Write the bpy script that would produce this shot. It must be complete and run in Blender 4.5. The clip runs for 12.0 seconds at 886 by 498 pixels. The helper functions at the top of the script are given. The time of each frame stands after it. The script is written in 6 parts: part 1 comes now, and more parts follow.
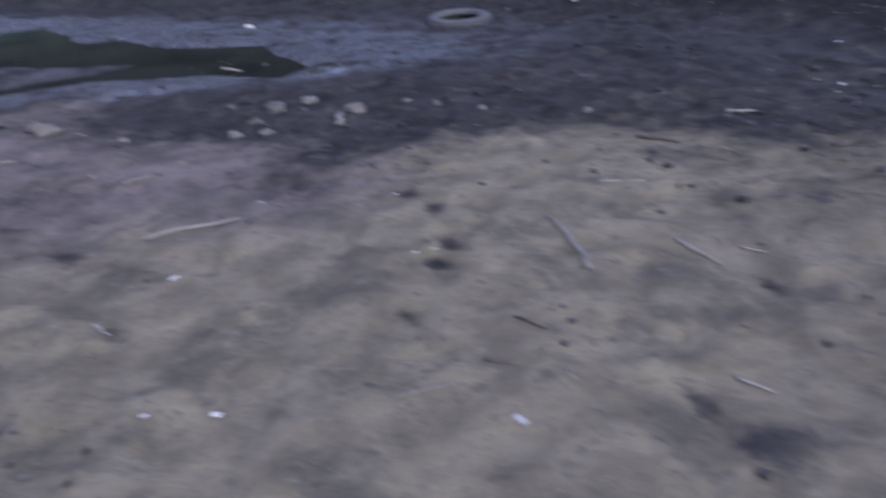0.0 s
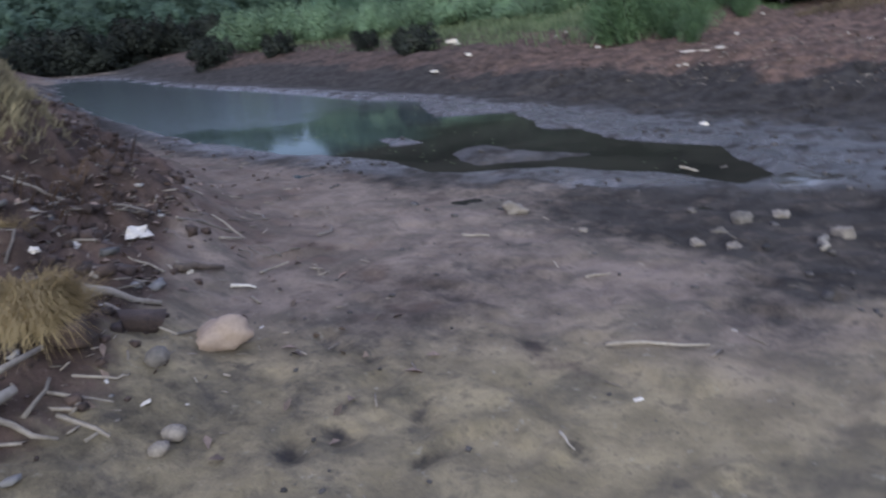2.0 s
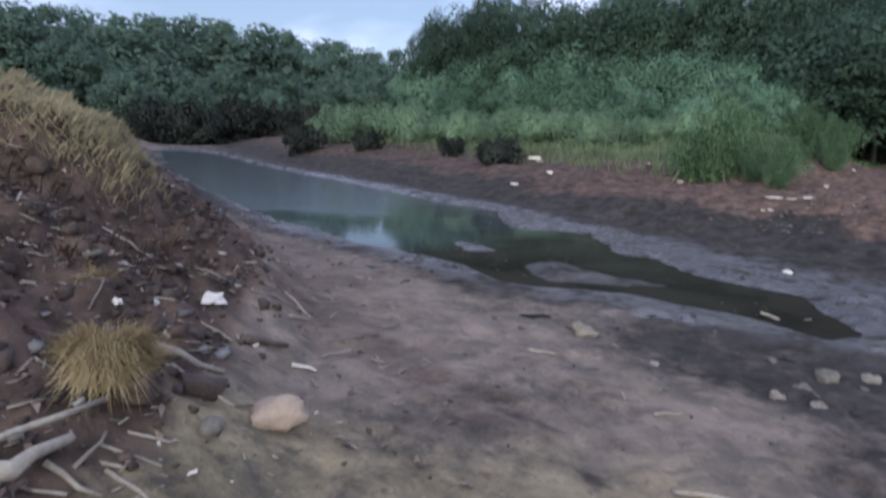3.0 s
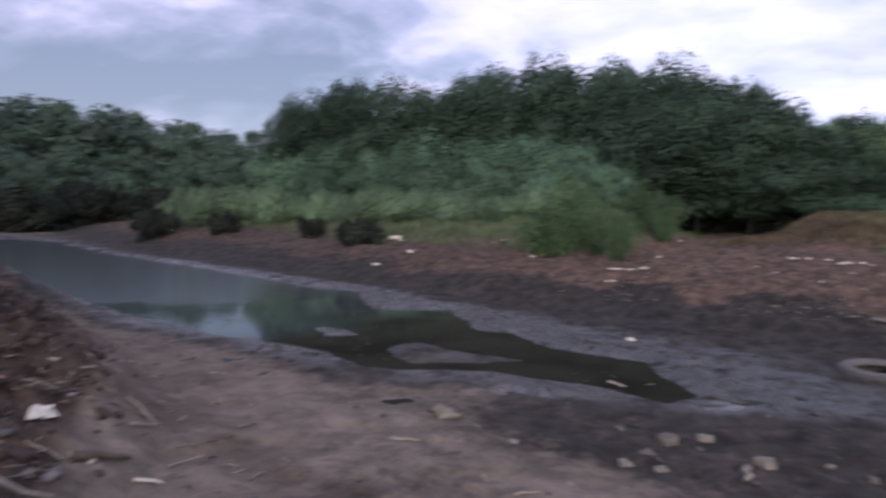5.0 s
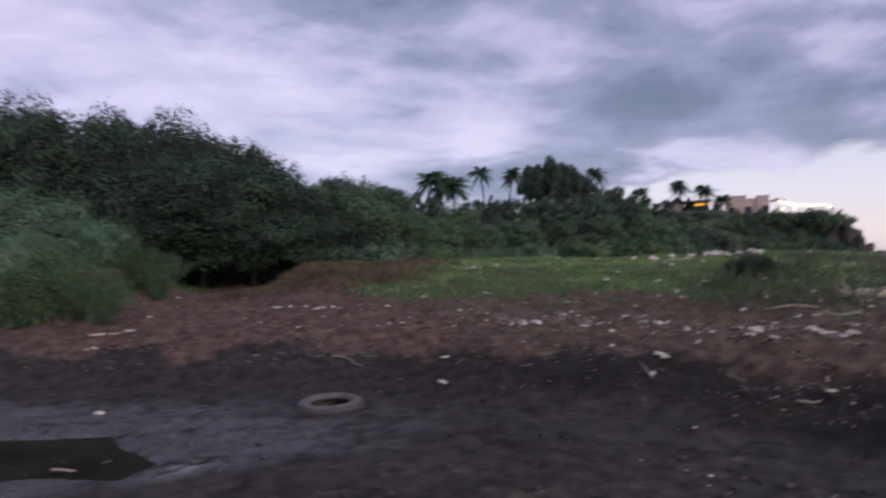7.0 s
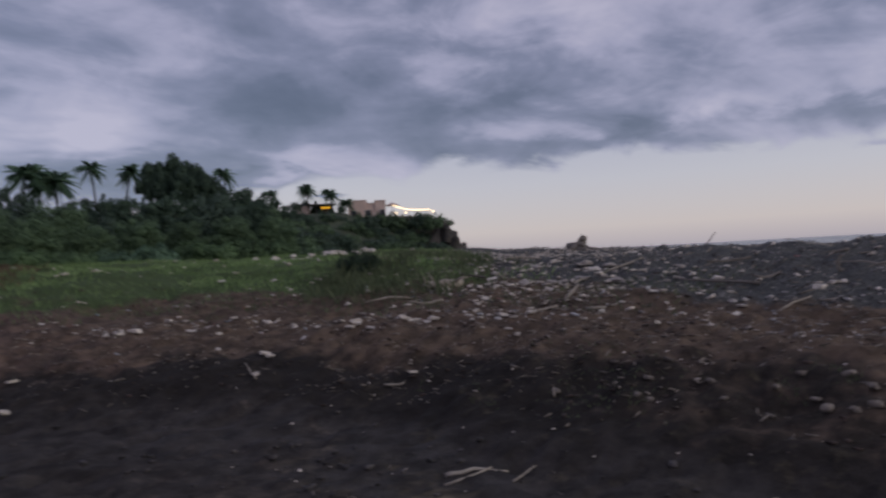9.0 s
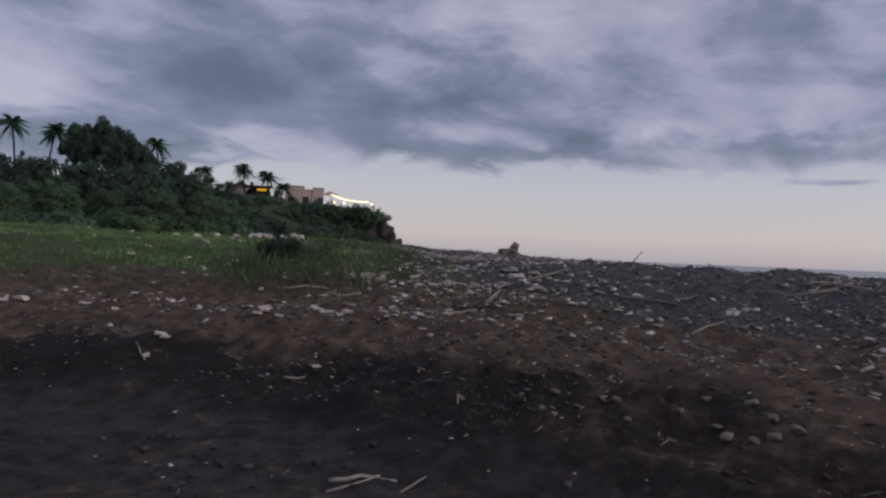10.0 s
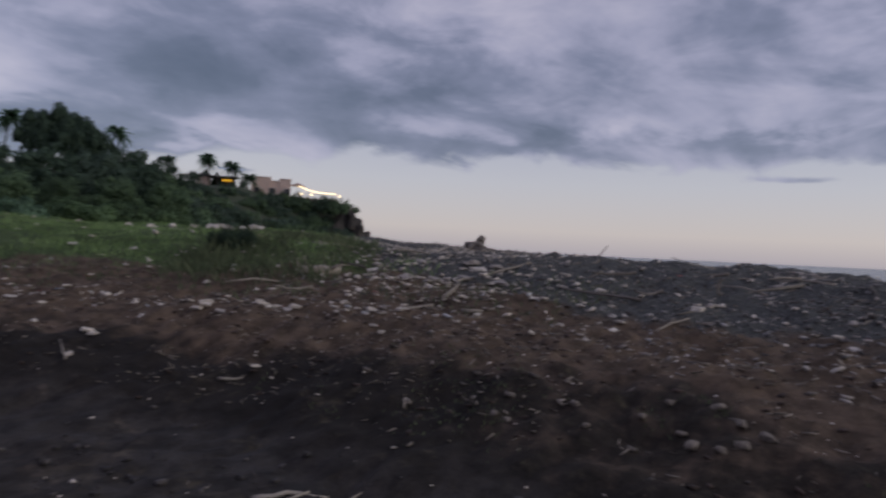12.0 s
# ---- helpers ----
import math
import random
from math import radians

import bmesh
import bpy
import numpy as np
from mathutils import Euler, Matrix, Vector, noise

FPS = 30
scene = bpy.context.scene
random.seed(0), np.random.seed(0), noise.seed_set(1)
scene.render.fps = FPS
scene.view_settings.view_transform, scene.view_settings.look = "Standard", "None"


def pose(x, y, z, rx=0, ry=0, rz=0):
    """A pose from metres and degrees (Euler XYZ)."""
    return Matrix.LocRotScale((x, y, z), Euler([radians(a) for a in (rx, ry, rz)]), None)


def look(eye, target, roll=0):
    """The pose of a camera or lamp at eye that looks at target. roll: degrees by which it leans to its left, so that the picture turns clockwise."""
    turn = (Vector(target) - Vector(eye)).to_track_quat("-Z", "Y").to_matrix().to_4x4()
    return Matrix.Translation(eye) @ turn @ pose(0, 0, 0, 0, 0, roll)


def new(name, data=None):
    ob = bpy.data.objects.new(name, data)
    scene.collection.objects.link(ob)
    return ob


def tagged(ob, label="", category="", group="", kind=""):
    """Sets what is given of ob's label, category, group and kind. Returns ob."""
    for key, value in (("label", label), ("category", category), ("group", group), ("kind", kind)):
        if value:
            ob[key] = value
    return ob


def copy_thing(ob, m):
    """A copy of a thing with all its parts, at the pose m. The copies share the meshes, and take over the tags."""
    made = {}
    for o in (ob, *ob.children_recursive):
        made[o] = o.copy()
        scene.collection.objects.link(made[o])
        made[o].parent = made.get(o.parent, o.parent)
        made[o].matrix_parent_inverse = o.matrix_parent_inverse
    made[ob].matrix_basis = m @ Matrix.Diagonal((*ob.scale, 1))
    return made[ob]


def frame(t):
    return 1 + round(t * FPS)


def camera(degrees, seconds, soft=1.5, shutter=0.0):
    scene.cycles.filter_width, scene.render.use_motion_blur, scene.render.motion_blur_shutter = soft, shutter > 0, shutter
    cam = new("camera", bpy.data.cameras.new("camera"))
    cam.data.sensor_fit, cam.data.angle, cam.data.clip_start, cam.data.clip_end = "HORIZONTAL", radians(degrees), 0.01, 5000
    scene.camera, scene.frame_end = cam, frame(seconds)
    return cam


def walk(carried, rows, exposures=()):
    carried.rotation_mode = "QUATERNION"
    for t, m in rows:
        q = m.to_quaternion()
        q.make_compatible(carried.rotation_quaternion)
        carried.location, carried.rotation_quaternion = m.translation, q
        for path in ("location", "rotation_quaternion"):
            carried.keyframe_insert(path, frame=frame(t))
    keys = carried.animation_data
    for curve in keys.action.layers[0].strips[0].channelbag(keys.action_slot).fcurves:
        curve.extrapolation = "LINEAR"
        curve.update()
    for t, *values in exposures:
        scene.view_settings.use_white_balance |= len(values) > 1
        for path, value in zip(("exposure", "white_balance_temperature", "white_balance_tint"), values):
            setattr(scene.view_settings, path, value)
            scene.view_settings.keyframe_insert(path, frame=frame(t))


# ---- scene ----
cam = camera(66.7, 12.0, soft=2.3, shutter=0.7)
PATH = [
    (0, (0.592, 1.311, 1.204), (0.522, 3.077, 0.269), -3.0),
    (0.5, (0.397, 1.377, 1.196), (0.001, 3.148, 0.356), -6.2),
    (1, (0.266, 1.359, 1.271), (-0.364, 3.077, 0.465), -6.0),
    (1.5, (0.206, 1.426, 1.27), (-0.713, 3.049, 0.548), -5.6),
    (2, (0.177, 1.46, 1.27), (-0.935, 2.992, 0.622), -4.4),
    (2.5, (0.138, 1.458, 1.264), (-1.071, 2.959, 0.728), 0.8),
    (2.7, (0.108, 1.45, 1.263), (-1.158, 2.928, 0.804), 2.1),
    (4.3, (0.132, 1.43, 1.325), (-1.119, 2.986, 1.218), 2.0),
    (4.5, (0.135, 1.431, 1.327), (-1.064, 3.027, 1.208), 2.0),
    (5, (0.171, 1.444, 1.339), (-0.823, 3.177, 1.235), 1.5),
    (5.5, (0.244, 1.463, 1.353), (-0.351, 3.372, 1.286), 1.3),
    (6, (0.314, 1.491, 1.366), (0.008, 3.467, 1.322), -0.0),
    (6.5, (0.474, 1.546, 1.378), (0.474, 3.545, 1.363), -3.9),
    (7, (0.669, 1.603, 1.376), (0.987, 3.577, 1.434), -1.4),
    (7.5, (0.796, 1.598, 1.355), (1.303, 3.532, 1.427), 1.2),
    (7.7, (0.858, 1.617, 1.345), (1.557, 3.49, 1.416), 1.1),
    (9.3, (1.098, 1.715, 1.31), (2.469, 3.171, 1.324), -0.2),
    (9.5, (1.17, 1.772, 1.288), (2.546, 3.224, 1.303), 3.9),
    (10, (1.312, 1.768, 1.303), (2.729, 3.179, 1.317), 2.3),
    (10.5, (1.45, 1.911, 1.31), (2.86, 3.328, 1.361), 4.6),
    (11, (1.465, 1.912, 1.305), (2.834, 3.37, 1.298), 0.1),
    (11.5, (1.608, 1.945, 1.307), (2.982, 3.399, 1.294), 1.8),
    (12, (1.689, 1.933, 1.296), (3.169, 3.277, 1.294), 2.7),
]
EXPOSURES = [
    (0.0, -0.18, 5150, 9), (0.5, -0.20, 5300, 3), (1.0, -0.20, 5530, 1), (1.5, -0.23, 5650, -1), (2.0, 0.02, 5750, -1), (2.5, 0.20, 5860, -1), (4.5, -0.33, 6230, 6), (5.0, -0.38, 6450, 9), (5.5, -0.72, 6560, 8),
    (6.5, -1.05, 6520, 13), (7.0, -0.99, 6480, 14), (7.5, -1.20, 6450, 15), (9.5, -1.6, 6500, 7), (12.0, -1.62, 6500, 7)]
walk(cam, [(t, look(eye, target, roll)) for t, eye, target, roll in PATH], EXPOSURES)

# ---- sky and sun: an overcast dusk ----
SUN_AZ, SUN_EL = radians(150), radians(20)
world = bpy.data.worlds.new("dusk_sky")
scene.world = world
world.use_nodes = True


class Nodes:
    """Short way to write a node tree."""

    def __init__(self, tree):
        self.tree = tree
        tree.nodes.clear()

    def add(self, kind, ins=None):
        n = self.tree.nodes.new(kind)
        self.plug(n, ins or {})
        return n

    def plug(self, n, ins):
        for k, v in ins.items():
            if isinstance(v, bpy.types.NodeSocket):
                self.tree.links.new(v, n.inputs[k])
            else:
                n.inputs[k].default_value = v

    def math(self, op, a, b=0.0, c=0.0, clamp=False):
        n = self.tree.nodes.new("ShaderNodeMath")
        n.operation, n.use_clamp = op, clamp
        self.plug(n, {0: a, 1: b, 2: c})
        return n.outputs[0]

    def attribute(self, name):
        n = self.add("ShaderNodeAttribute")
        n.attribute_name = name
        return n

    def mix(self, f, a, b, blend="MIX"):
        n = self.add("ShaderNodeMix")
        n.data_type, n.blend_type = "RGBA", blend
        for k, v in ((0, f), (6, a), (7, b)):
            if isinstance(v, bpy.types.NodeSocket):
                self.tree.links.new(v, n.inputs[k])
            else:
                n.inputs[k].default_value = (*v, 1) if isinstance(v, tuple) and len(v) == 3 else v
        return n.outputs[2]

    def noise(self, vec, scale, detail=4.0, rough=0.55, distort=0.0):
        ins = {"Scale": scale, "Detail": detail, "Roughness": rough, "Distortion": distort}
        if vec is not None:
            ins["Vector"] = vec
        return self.add("ShaderNodeTexNoise", ins).outputs[0]

    def ramp(self, fac, *stops):
        n = self.add("ShaderNodeValToRGB", {0: fac})
        els = n.color_ramp.elements
        while len(els) < len(stops):
            els.new(0.5)
        for e, (p, c) in zip(els, stops):
            e.position, e.color = p, (*c, 1) if isinstance(c, tuple) else (c, c, c, 1)
        return n.outputs[0]

    def step(self, v, lo, hi):
        n = self.add("ShaderNodeMapRange", {0: v, 1: lo, 2: hi, 3: 0.0, 4: 1.0})
        n.interpolation_type = "SMOOTHSTEP"
        return n.outputs[0]


CLOUDS = [  # direction, elevation, half-widths in degrees, thinner (+) or thicker (-) cover
    (35, 14.2, 10, 2.8, -0.085), (24, 13, 6, 3.0, -0.08), (33, 18.5, 9, 2.5, -0.04), (19.5, 11.6, 3, 1.4, -0.05), (41, 12.3, 6, 1.6, -0.05), (72, 16.5, 8, 4, -0.05),
    (55, 8.7, 10, 0.8, -0.07), (74, 9.0, 6, 0.8, -0.05), (46, 9.6, 5, 0.8, -0.04), (12.3, 10.8, 4.5, 1.5, 0.10), (28, 8.2, 7, 0.9, 0.085), (64, 10.8, 8, 0.8, 0.055), (0, 9.2, 5, 1.0, 0.07),
    (54, 19, 6, 3, 0.035), (-29, 15, 9, 3.5, 0.055), (-14, 14, 8, 3, 0.035), (-24, 19, 9, 4, 0.03), (-58, 12.6, 5, 1.5, 0.04), (5, 12.5, 4, 0.9, -0.025), (5.5, 18, 10, 3, 0.02), (-48, 10, 11, 4.4, -0.20), (-60, 9, 10, 4.0, -0.16), (-42, 13, 6, 3.0, -0.06), (-64, 14, 8, 3, -0.06), (-20, 10, 6, 1.5, -0.02)]


def build_sky():
    w = Nodes(world.node_tree)
    d = w.add("ShaderNodeTexCoord").outputs["Generated"]
    s = w.add("ShaderNodeSeparateXYZ", {0: d})
    x, y, z = s.outputs
    up = w.math("MAXIMUM", z, 0.0)
    flat = w.math("ADD", up, 0.24)
    px, py = w.math("DIVIDE", x, flat), w.math("DIVIDE", y, flat)
    p = w.add("ShaderNodeCombineXYZ", {0: px, 1: py, 2: 0.0}).outputs[0]
    turned = w.add("ShaderNodeMapping", {"Vector": p, "Rotation": (0, 0, radians(-35)), "Scale": (0.75, 1.0, 1.0), "Location": (1.7, 0.4, 0.0)}).outputs[0]
    n1 = w.noise(turned, 1.1, 6.0, 0.55, 0.4)
    n2 = w.noise(turned, 4.2, 5.0, 0.54, 0.3)
    puff = w.noise(w.add("ShaderNodeMapping", {"Vector": d, "Scale": (1.0, 1.0, 2.6)}).outputs[0], 6.0, 5.0, 0.54, 0.4)
    cloud = w.math("ADD", 0.5, w.math("MULTIPLY", w.math("SUBTRACT", n1, 0.5), 0.46))
    cloud = w.math("ADD", cloud, w.math("MULTIPLY", w.math("SUBTRACT", n2, 0.5), 0.17))
    cloud = w.math("ADD", cloud, w.math("MULTIPLY", w.math("SUBTRACT", puff, 0.5), 0.28))
    # ragged directions, so that no cloud has a smooth outline
    az = w.math("ADD", w.math("ARCTAN2", x, y), w.math("MULTIPLY", w.math("SUBTRACT", puff, 0.5), 0.30))
    el = w.math("ADD", w.math("ARCSINE", z), w.math("MULTIPLY", w.math("SUBTRACT", n2, 0.5), 0.11))
    for a, e, wide, tall, amount in CLOUDS:
        u = w.math("DIVIDE", w.math("SUBTRACT", az, radians(a)), radians(wide))
        v = w.math("DIVIDE", w.math("SUBTRACT", el, radians(e)), radians(tall))
        q = w.math("ADD", w.math("MULTIPLY", u, u), w.math("MULTIPLY", v, v))
        cloud = w.math("ADD", cloud, w.math("MULTIPLY", w.math("POWER", 2.718, w.math("MULTIPLY", q, -1.0)), amount))
    # glow: the thin, bright part of the cover over the wood
    dots = w.add("ShaderNodeVectorMath", {0: d, 1: (-0.30, 0.88, 0.33)})
    dots.operation = "DOT_PRODUCT"
    glow = w.step(dots.outputs["Value"], 0.72, 1.0)
    cloud = w.math("ADD", cloud, w.math("MULTIPLY", glow, 0.02))
    grey = w.ramp(cloud, (0.32, (0.105, 0.120, 0.192)), (0.40, (0.145, 0.160, 0.250)), (0.475, (0.235, 0.244, 0.368)), (0.535, (0.395, 0.384, 0.540)), (0.61, (0.545, 0.510, 0.660)))
    grey = w.mix(w.math("MULTIPLY", w.step(w.math("MULTIPLY", x, -1.0), 0.1, 0.8), 0.8), grey, w.mix(1.0, grey, (1.12, 0.99, 1.03), "MULTIPLY"))
    # the clear strip over the sea, with a few thin bars of cloud
    low = w.ramp(w.math("MULTIPLY", up, 5.0, clamp=True), (0.0, (0.50, 0.45, 0.52)), (0.16, (0.64, 0.565, 0.585)), (0.5, (0.58, 0.56, 0.64)), (1.0, (0.44, 0.45, 0.60)))
    edge = w.math("ADD", up, w.math("ADD", w.math("MULTIPLY", w.math("SUBTRACT", n2, 0.5), 0.07), w.math("MULTIPLY", w.math("SUBTRACT", puff, 0.5), 0.05)))
    for a, e, wide, tall in ((75.5, 6.3, 3.0, 0.35), (30, 5.6, 3.0, 0.3), (84, 5.4, 4, 0.4)):
        u = w.math("DIVIDE", w.math("SUBTRACT", az, radians(a)), radians(wide))
        v = w.math("DIVIDE", w.math("SUBTRACT", w.math("ARCSINE", z), radians(e)), radians(tall))
        q = w.math("ADD", w.math("MULTIPLY", u, u), w.math("MULTIPLY", v, v))
        edge = w.math("ADD", edge, w.math("MULTIPLY", w.math("POWER", 2.718, w.math("MULTIPLY", q, -1.0)), 0.035))
    seaward = w.step(w.math("ADD", w.math("MULTIPLY", x, 0.75), w.math("MULTIPLY", y, 0.1)), 0.05, 0.6)
    top = w.math("ADD", 0.045, w.math("MULTIPLY", seaward, 0.085))
    cover = w.step(w.math("SUBTRACT", edge, top), -0.006, 0.014)
    col = w.mix(cover, low, grey)
    nishita = w.add("ShaderNodeTexSky")
    nishita.sky_type, nishita.sun_disc, nishita.sun_elevation, nishita.sun_rotation = "NISHITA", False, SUN_EL, SUN_AZ
    a = w.add("ShaderNodeBackground", {0: col, 1: 2.35}).outputs[0]
    b = w.add("ShaderNodeBackground", {0: nishita.outputs[0], 1: 0.05}).outputs[0]
    w.add("ShaderNodeOutputWorld", {0: w.add("ShaderNodeAddShader", {0: a, 1: b}).outputs[0]})


build_sky()
sun = new("sun", bpy.data.lights.new("sun", "SUN"))
sun.data.energy, sun.data.angle, sun.data.color = 2.0, radians(40), (1.0, 0.93, 0.88)
sun.matrix_basis = look((0, 0, 0), (-math.sin(SUN_AZ), -math.cos(SUN_AZ), -math.tan(SUN_EL)))


# ---- materials ----
def material(name, base, dark, scale=8.0, rough=0.85, bump=0.3, metal=0.0, vary=0.25, detail_scale=None, sheen=0.5, island=False):
    """Two-scale mottled surface: base and dark are its colours."""
    m = bpy.data.materials.new(name)
    m.use_nodes = True
    w = Nodes(m.node_tree)
    co = w.add("ShaderNodeTexCoord").outputs["Object"]
    fine = w.noise(co, detail_scale or scale * 7, 5.0, 0.65)
    broad = w.noise(co, scale, 4.0, 0.6)
    f = w.ramp(w.math("ADD", w.math("MULTIPLY", broad, 0.6), w.math("MULTIPLY", fine, 0.4)), (0.35, 0.0), (0.65, 1.0))
    col = w.mix(f, dark, base)
    rnd = w.add("ShaderNodeNewGeometry").outputs["Random Per Island"] if island else w.add("ShaderNodeObjectInfo").outputs["Random"]
    tone = w.math("ADD", 1.0 - vary, w.math("MULTIPLY", rnd, 2 * vary))
    col = w.mix(1.0, col, w.add("ShaderNodeCombineXYZ", {0: tone, 1: tone, 2: tone}).outputs[0], "MULTIPLY")
    nrm = w.add("ShaderNodeBump", {"Strength": bump, "Distance": 0.02, "Height": fine}).outputs[0]
    r = w.math("ADD", rough - 0.08, w.math("MULTIPLY", fine, 0.16), clamp=True)
    b = w.add("ShaderNodeBsdfPrincipled", {"Base Color": col, "Roughness": r, "Metallic": metal, "Normal": nrm, "Specular IOR Level": sheen})
    w.add("ShaderNodeOutputMaterial", {0: b.outputs[0]})
    return m


def leaf_material(name, light, dark, through_light=0.42, vary=0.22):
    m = bpy.data.materials.new(name)
    m.use_nodes = True
    w = Nodes(m.node_tree)
    isl = w.add("ShaderNodeNewGeometry").outputs["Random Per Island"]
    rnd = w.add("ShaderNodeObjectInfo").outputs["Random"]
    co = w.add("ShaderNodeTexCoord").outputs["Object"]
    patch = w.noise(co, 1.1, 4.0)
    f = w.math("ADD", w.math("MULTIPLY", isl, 0.14), w.math("MULTIPLY", w.step(patch, 0.32, 0.68), 0.86), clamp=True)
    col = w.mix(f, dark, light)
    tone = w.math("ADD", 1.0 - vary, w.math("MULTIPLY", rnd, 2 * vary))
    col = w.mix(1.0, col, w.add("ShaderNodeCombineXYZ", {0: tone, 1: tone, 2: w.math("MULTIPLY", tone, 0.95)}).outputs[0], "MULTIPLY")
    b = w.add("ShaderNodeBsdfPrincipled", {"Base Color": col, "Roughness": 0.75, "Specular IOR Level": 0.12}).outputs[0]
    t = w.add("ShaderNodeBsdfTranslucent", {0: col}).outputs[0]
    w.add("ShaderNodeOutputMaterial", {0: w.add("ShaderNodeMixShader", {0: through_light, 1: b, 2: t}).outputs[0]})
    return m


def ground_material():
    m = bpy.data.materials.new("river_ground")
    m.use_nodes = True
    w = Nodes(m.node_tree)
    co = w.add("ShaderNodeTexCoord").outputs["Object"]
    zone = w.add("ShaderNodeSeparateColor", {0: w.attribute("zone").outputs["Color"]})
    wet, dirt, turf = zone.outputs
    cover = w.attribute("cover").outputs["Fac"]
    broad = w.noise(co, 0.9, 5.0, 0.6)
    mid = w.noise(co, 5.0, 5.0, 0.62)
    fine = w.noise(co, 38.0, 5.0, 0.7)
    grit = w.noise(co, 160.0, 3.0, 0.7)
    rosy = w.attribute("rosy").outputs["Fac"]
    tan = w.mix(w.step(mid, 0.33, 0.66), (0.196, 0.160, 0.101), (0.326, 0.265, 0.165))
    rose = w.mix(w.step(mid, 0.33, 0.66), (0.166, 0.130, 0.106), (0.275, 0.216, 0.174))
    sand = w.mix(w.step(w.math("ADD", rosy, w.math("MULTIPLY", w.math("SUBTRACT", broad, 0.5), 1.6)), 0.0, 1.0), tan, rose)
    # broad dark mottling: damp patches plus the hollows' shade painted in
    damp_shade = w.noise(co, 2.4, 5.0, 0.66, 0.4)
    sand = w.mix(w.math("MULTIPLY", w.step(damp_shade, 0.48, 0.64), 0.58), sand, (0.090, 0.080, 0.064))
    # dark spots paint the shade of small dents; the bump reuses this noise
    dents = w.noise(co, 10.0, 3.0, 0.6)
    sand = w.mix(w.math("MULTIPLY", w.step(dents, 0.57, 0.70), 0.50), sand, (0.066, 0.057, 0.050))
    sand = w.mix(w.math("MULTIPLY", w.step(w.noise(co, 23.0, 3.0, 0.6), 0.60, 0.72), 0.35), sand, (0.070, 0.060, 0.052))
    sand = w.mix(w.math("MULTIPLY", w.step(fine, 0.55, 0.75), 0.55), sand, (0.085, 0.072, 0.060))
    sand = w.mix(w.math("MULTIPLY", w.step(w.noise(co, 17.0, 4.0, 0.7), 0.60, 0.72), 0.5), sand, (0.36, 0.325, 0.255))
    mud = w.mix(w.step(mid, 0.3, 0.7), (0.021, 0.0180, 0.0157), (0.064, 0.0555, 0.0490))
    mud = w.mix(w.attribute("silt").outputs["Fac"], mud, w.mix(mid, (0.008, 0.0068, 0.0052), (0.025, 0.020, 0.0155)))
    mud = w.mix(w.math("MULTIPLY", w.step(fine, 0.5, 0.72), 0.5), mud, (0.014, 0.012, 0.012))
    soil = w.mix(w.step(mid, 0.3, 0.7), (0.056, 0.038, 0.030), (0.185, 0.118, 0.088))
    brown = w.mix(w.step(mid, 0.3, 0.7), (0.063, 0.045, 0.031), (0.174, 0.124, 0.086))
    soil = w.mix(w.attribute("rust").outputs["Fac"], brown, soil)
    humus = w.mix(w.step(mid, 0.3, 0.7), (0.036, 0.025, 0.020), (0.130, 0.088, 0.069))
    soil = w.mix(w.attribute("humus").outputs["Fac"], soil, humus)
    soil = w.mix(w.math("MULTIPLY", w.step(fine, 0.56, 0.70), 0.6), soil, (0.19, 0.15, 0.12))
    soil = w.mix(w.math("MULTIPLY", w.step(grit, 0.56, 0.70), 0.7), soil, (0.025, 0.019, 0.016))
    green = w.mix(w.step(fine, 0.3, 0.7), (0.042, 0.066, 0.024), (0.100, 0.138, 0.054))
    stony = w.mix(w.step(fine, 0.35, 0.68), (0.040, 0.041, 0.039), (0.140, 0.139, 0.128))
    stony = w.mix(w.math("MULTIPLY", w.step(w.noise(co, 14.0, 3.0, 0.7), 0.60, 0.66), 0.6), stony, (0.36, 0.34, 0.32))
    ragged = w.math("ADD", w.math("MULTIPLY", w.math("SUBTRACT", mid, 0.5), 0.6), w.math("MULTIPLY", w.math("SUBTRACT", w.noise(co, 1.6, 4.0, 0.65), 0.5), 0.9))
    blot = w.math("MULTIPLY", w.math("SUBTRACT", w.noise(co, 7.0, 5.0, 0.7), 0.5), 1.1)
    col = w.mix(w.step(w.math("ADD", w.math("ADD", wet, ragged), blot), 0.25, 0.95), sand, mud)
    col = w.mix(w.step(w.math("ADD", w.math("ADD", dirt, ragged), w.math("MULTIPLY", blot, 0.5)), 0.32, 0.88), col, soil)
    col = w.mix(w.step(w.math("ADD", cover, ragged), 0.35, 0.75), col, stony)
    col = w.mix(w.step(w.math("ADD", turf, ragged), 0.35, 0.75), col, green)
    sheen = w.attribute("sheen").outputs["Fac"]
    gloss = w.math("MULTIPLY", sheen, w.step(w.math("ADD", w.noise(co, 3.1, 6.0, 0.68), w.math("ADD", w.math("MULTIPLY", sheen, 0.12), w.math("MULTIPLY", w.step(sheen, 0.98, 1.2), 0.3))), 0.42, 0.66))
    rough = w.math("SUBTRACT", 0.93, w.math("MULTIPLY", gloss, 0.72))
    hgt = w.math("ADD", w.math("ADD", w.math("MULTIPLY", fine, 0.6), w.math("MULTIPLY", grit, 0.35)), w.math("MULTIPLY", w.math("SUBTRACT", w.noise(co, 13.0, 4.0, 0.6), dents), 1.3))
    nrm = w.add("ShaderNodeBump", {"Strength": w.math("SUBTRACT", 0.55, w.math("MULTIPLY", w.step(sheen, 0.98, 1.2), 0.46)), "Distance": 0.03, "Height": hgt}).outputs[0]
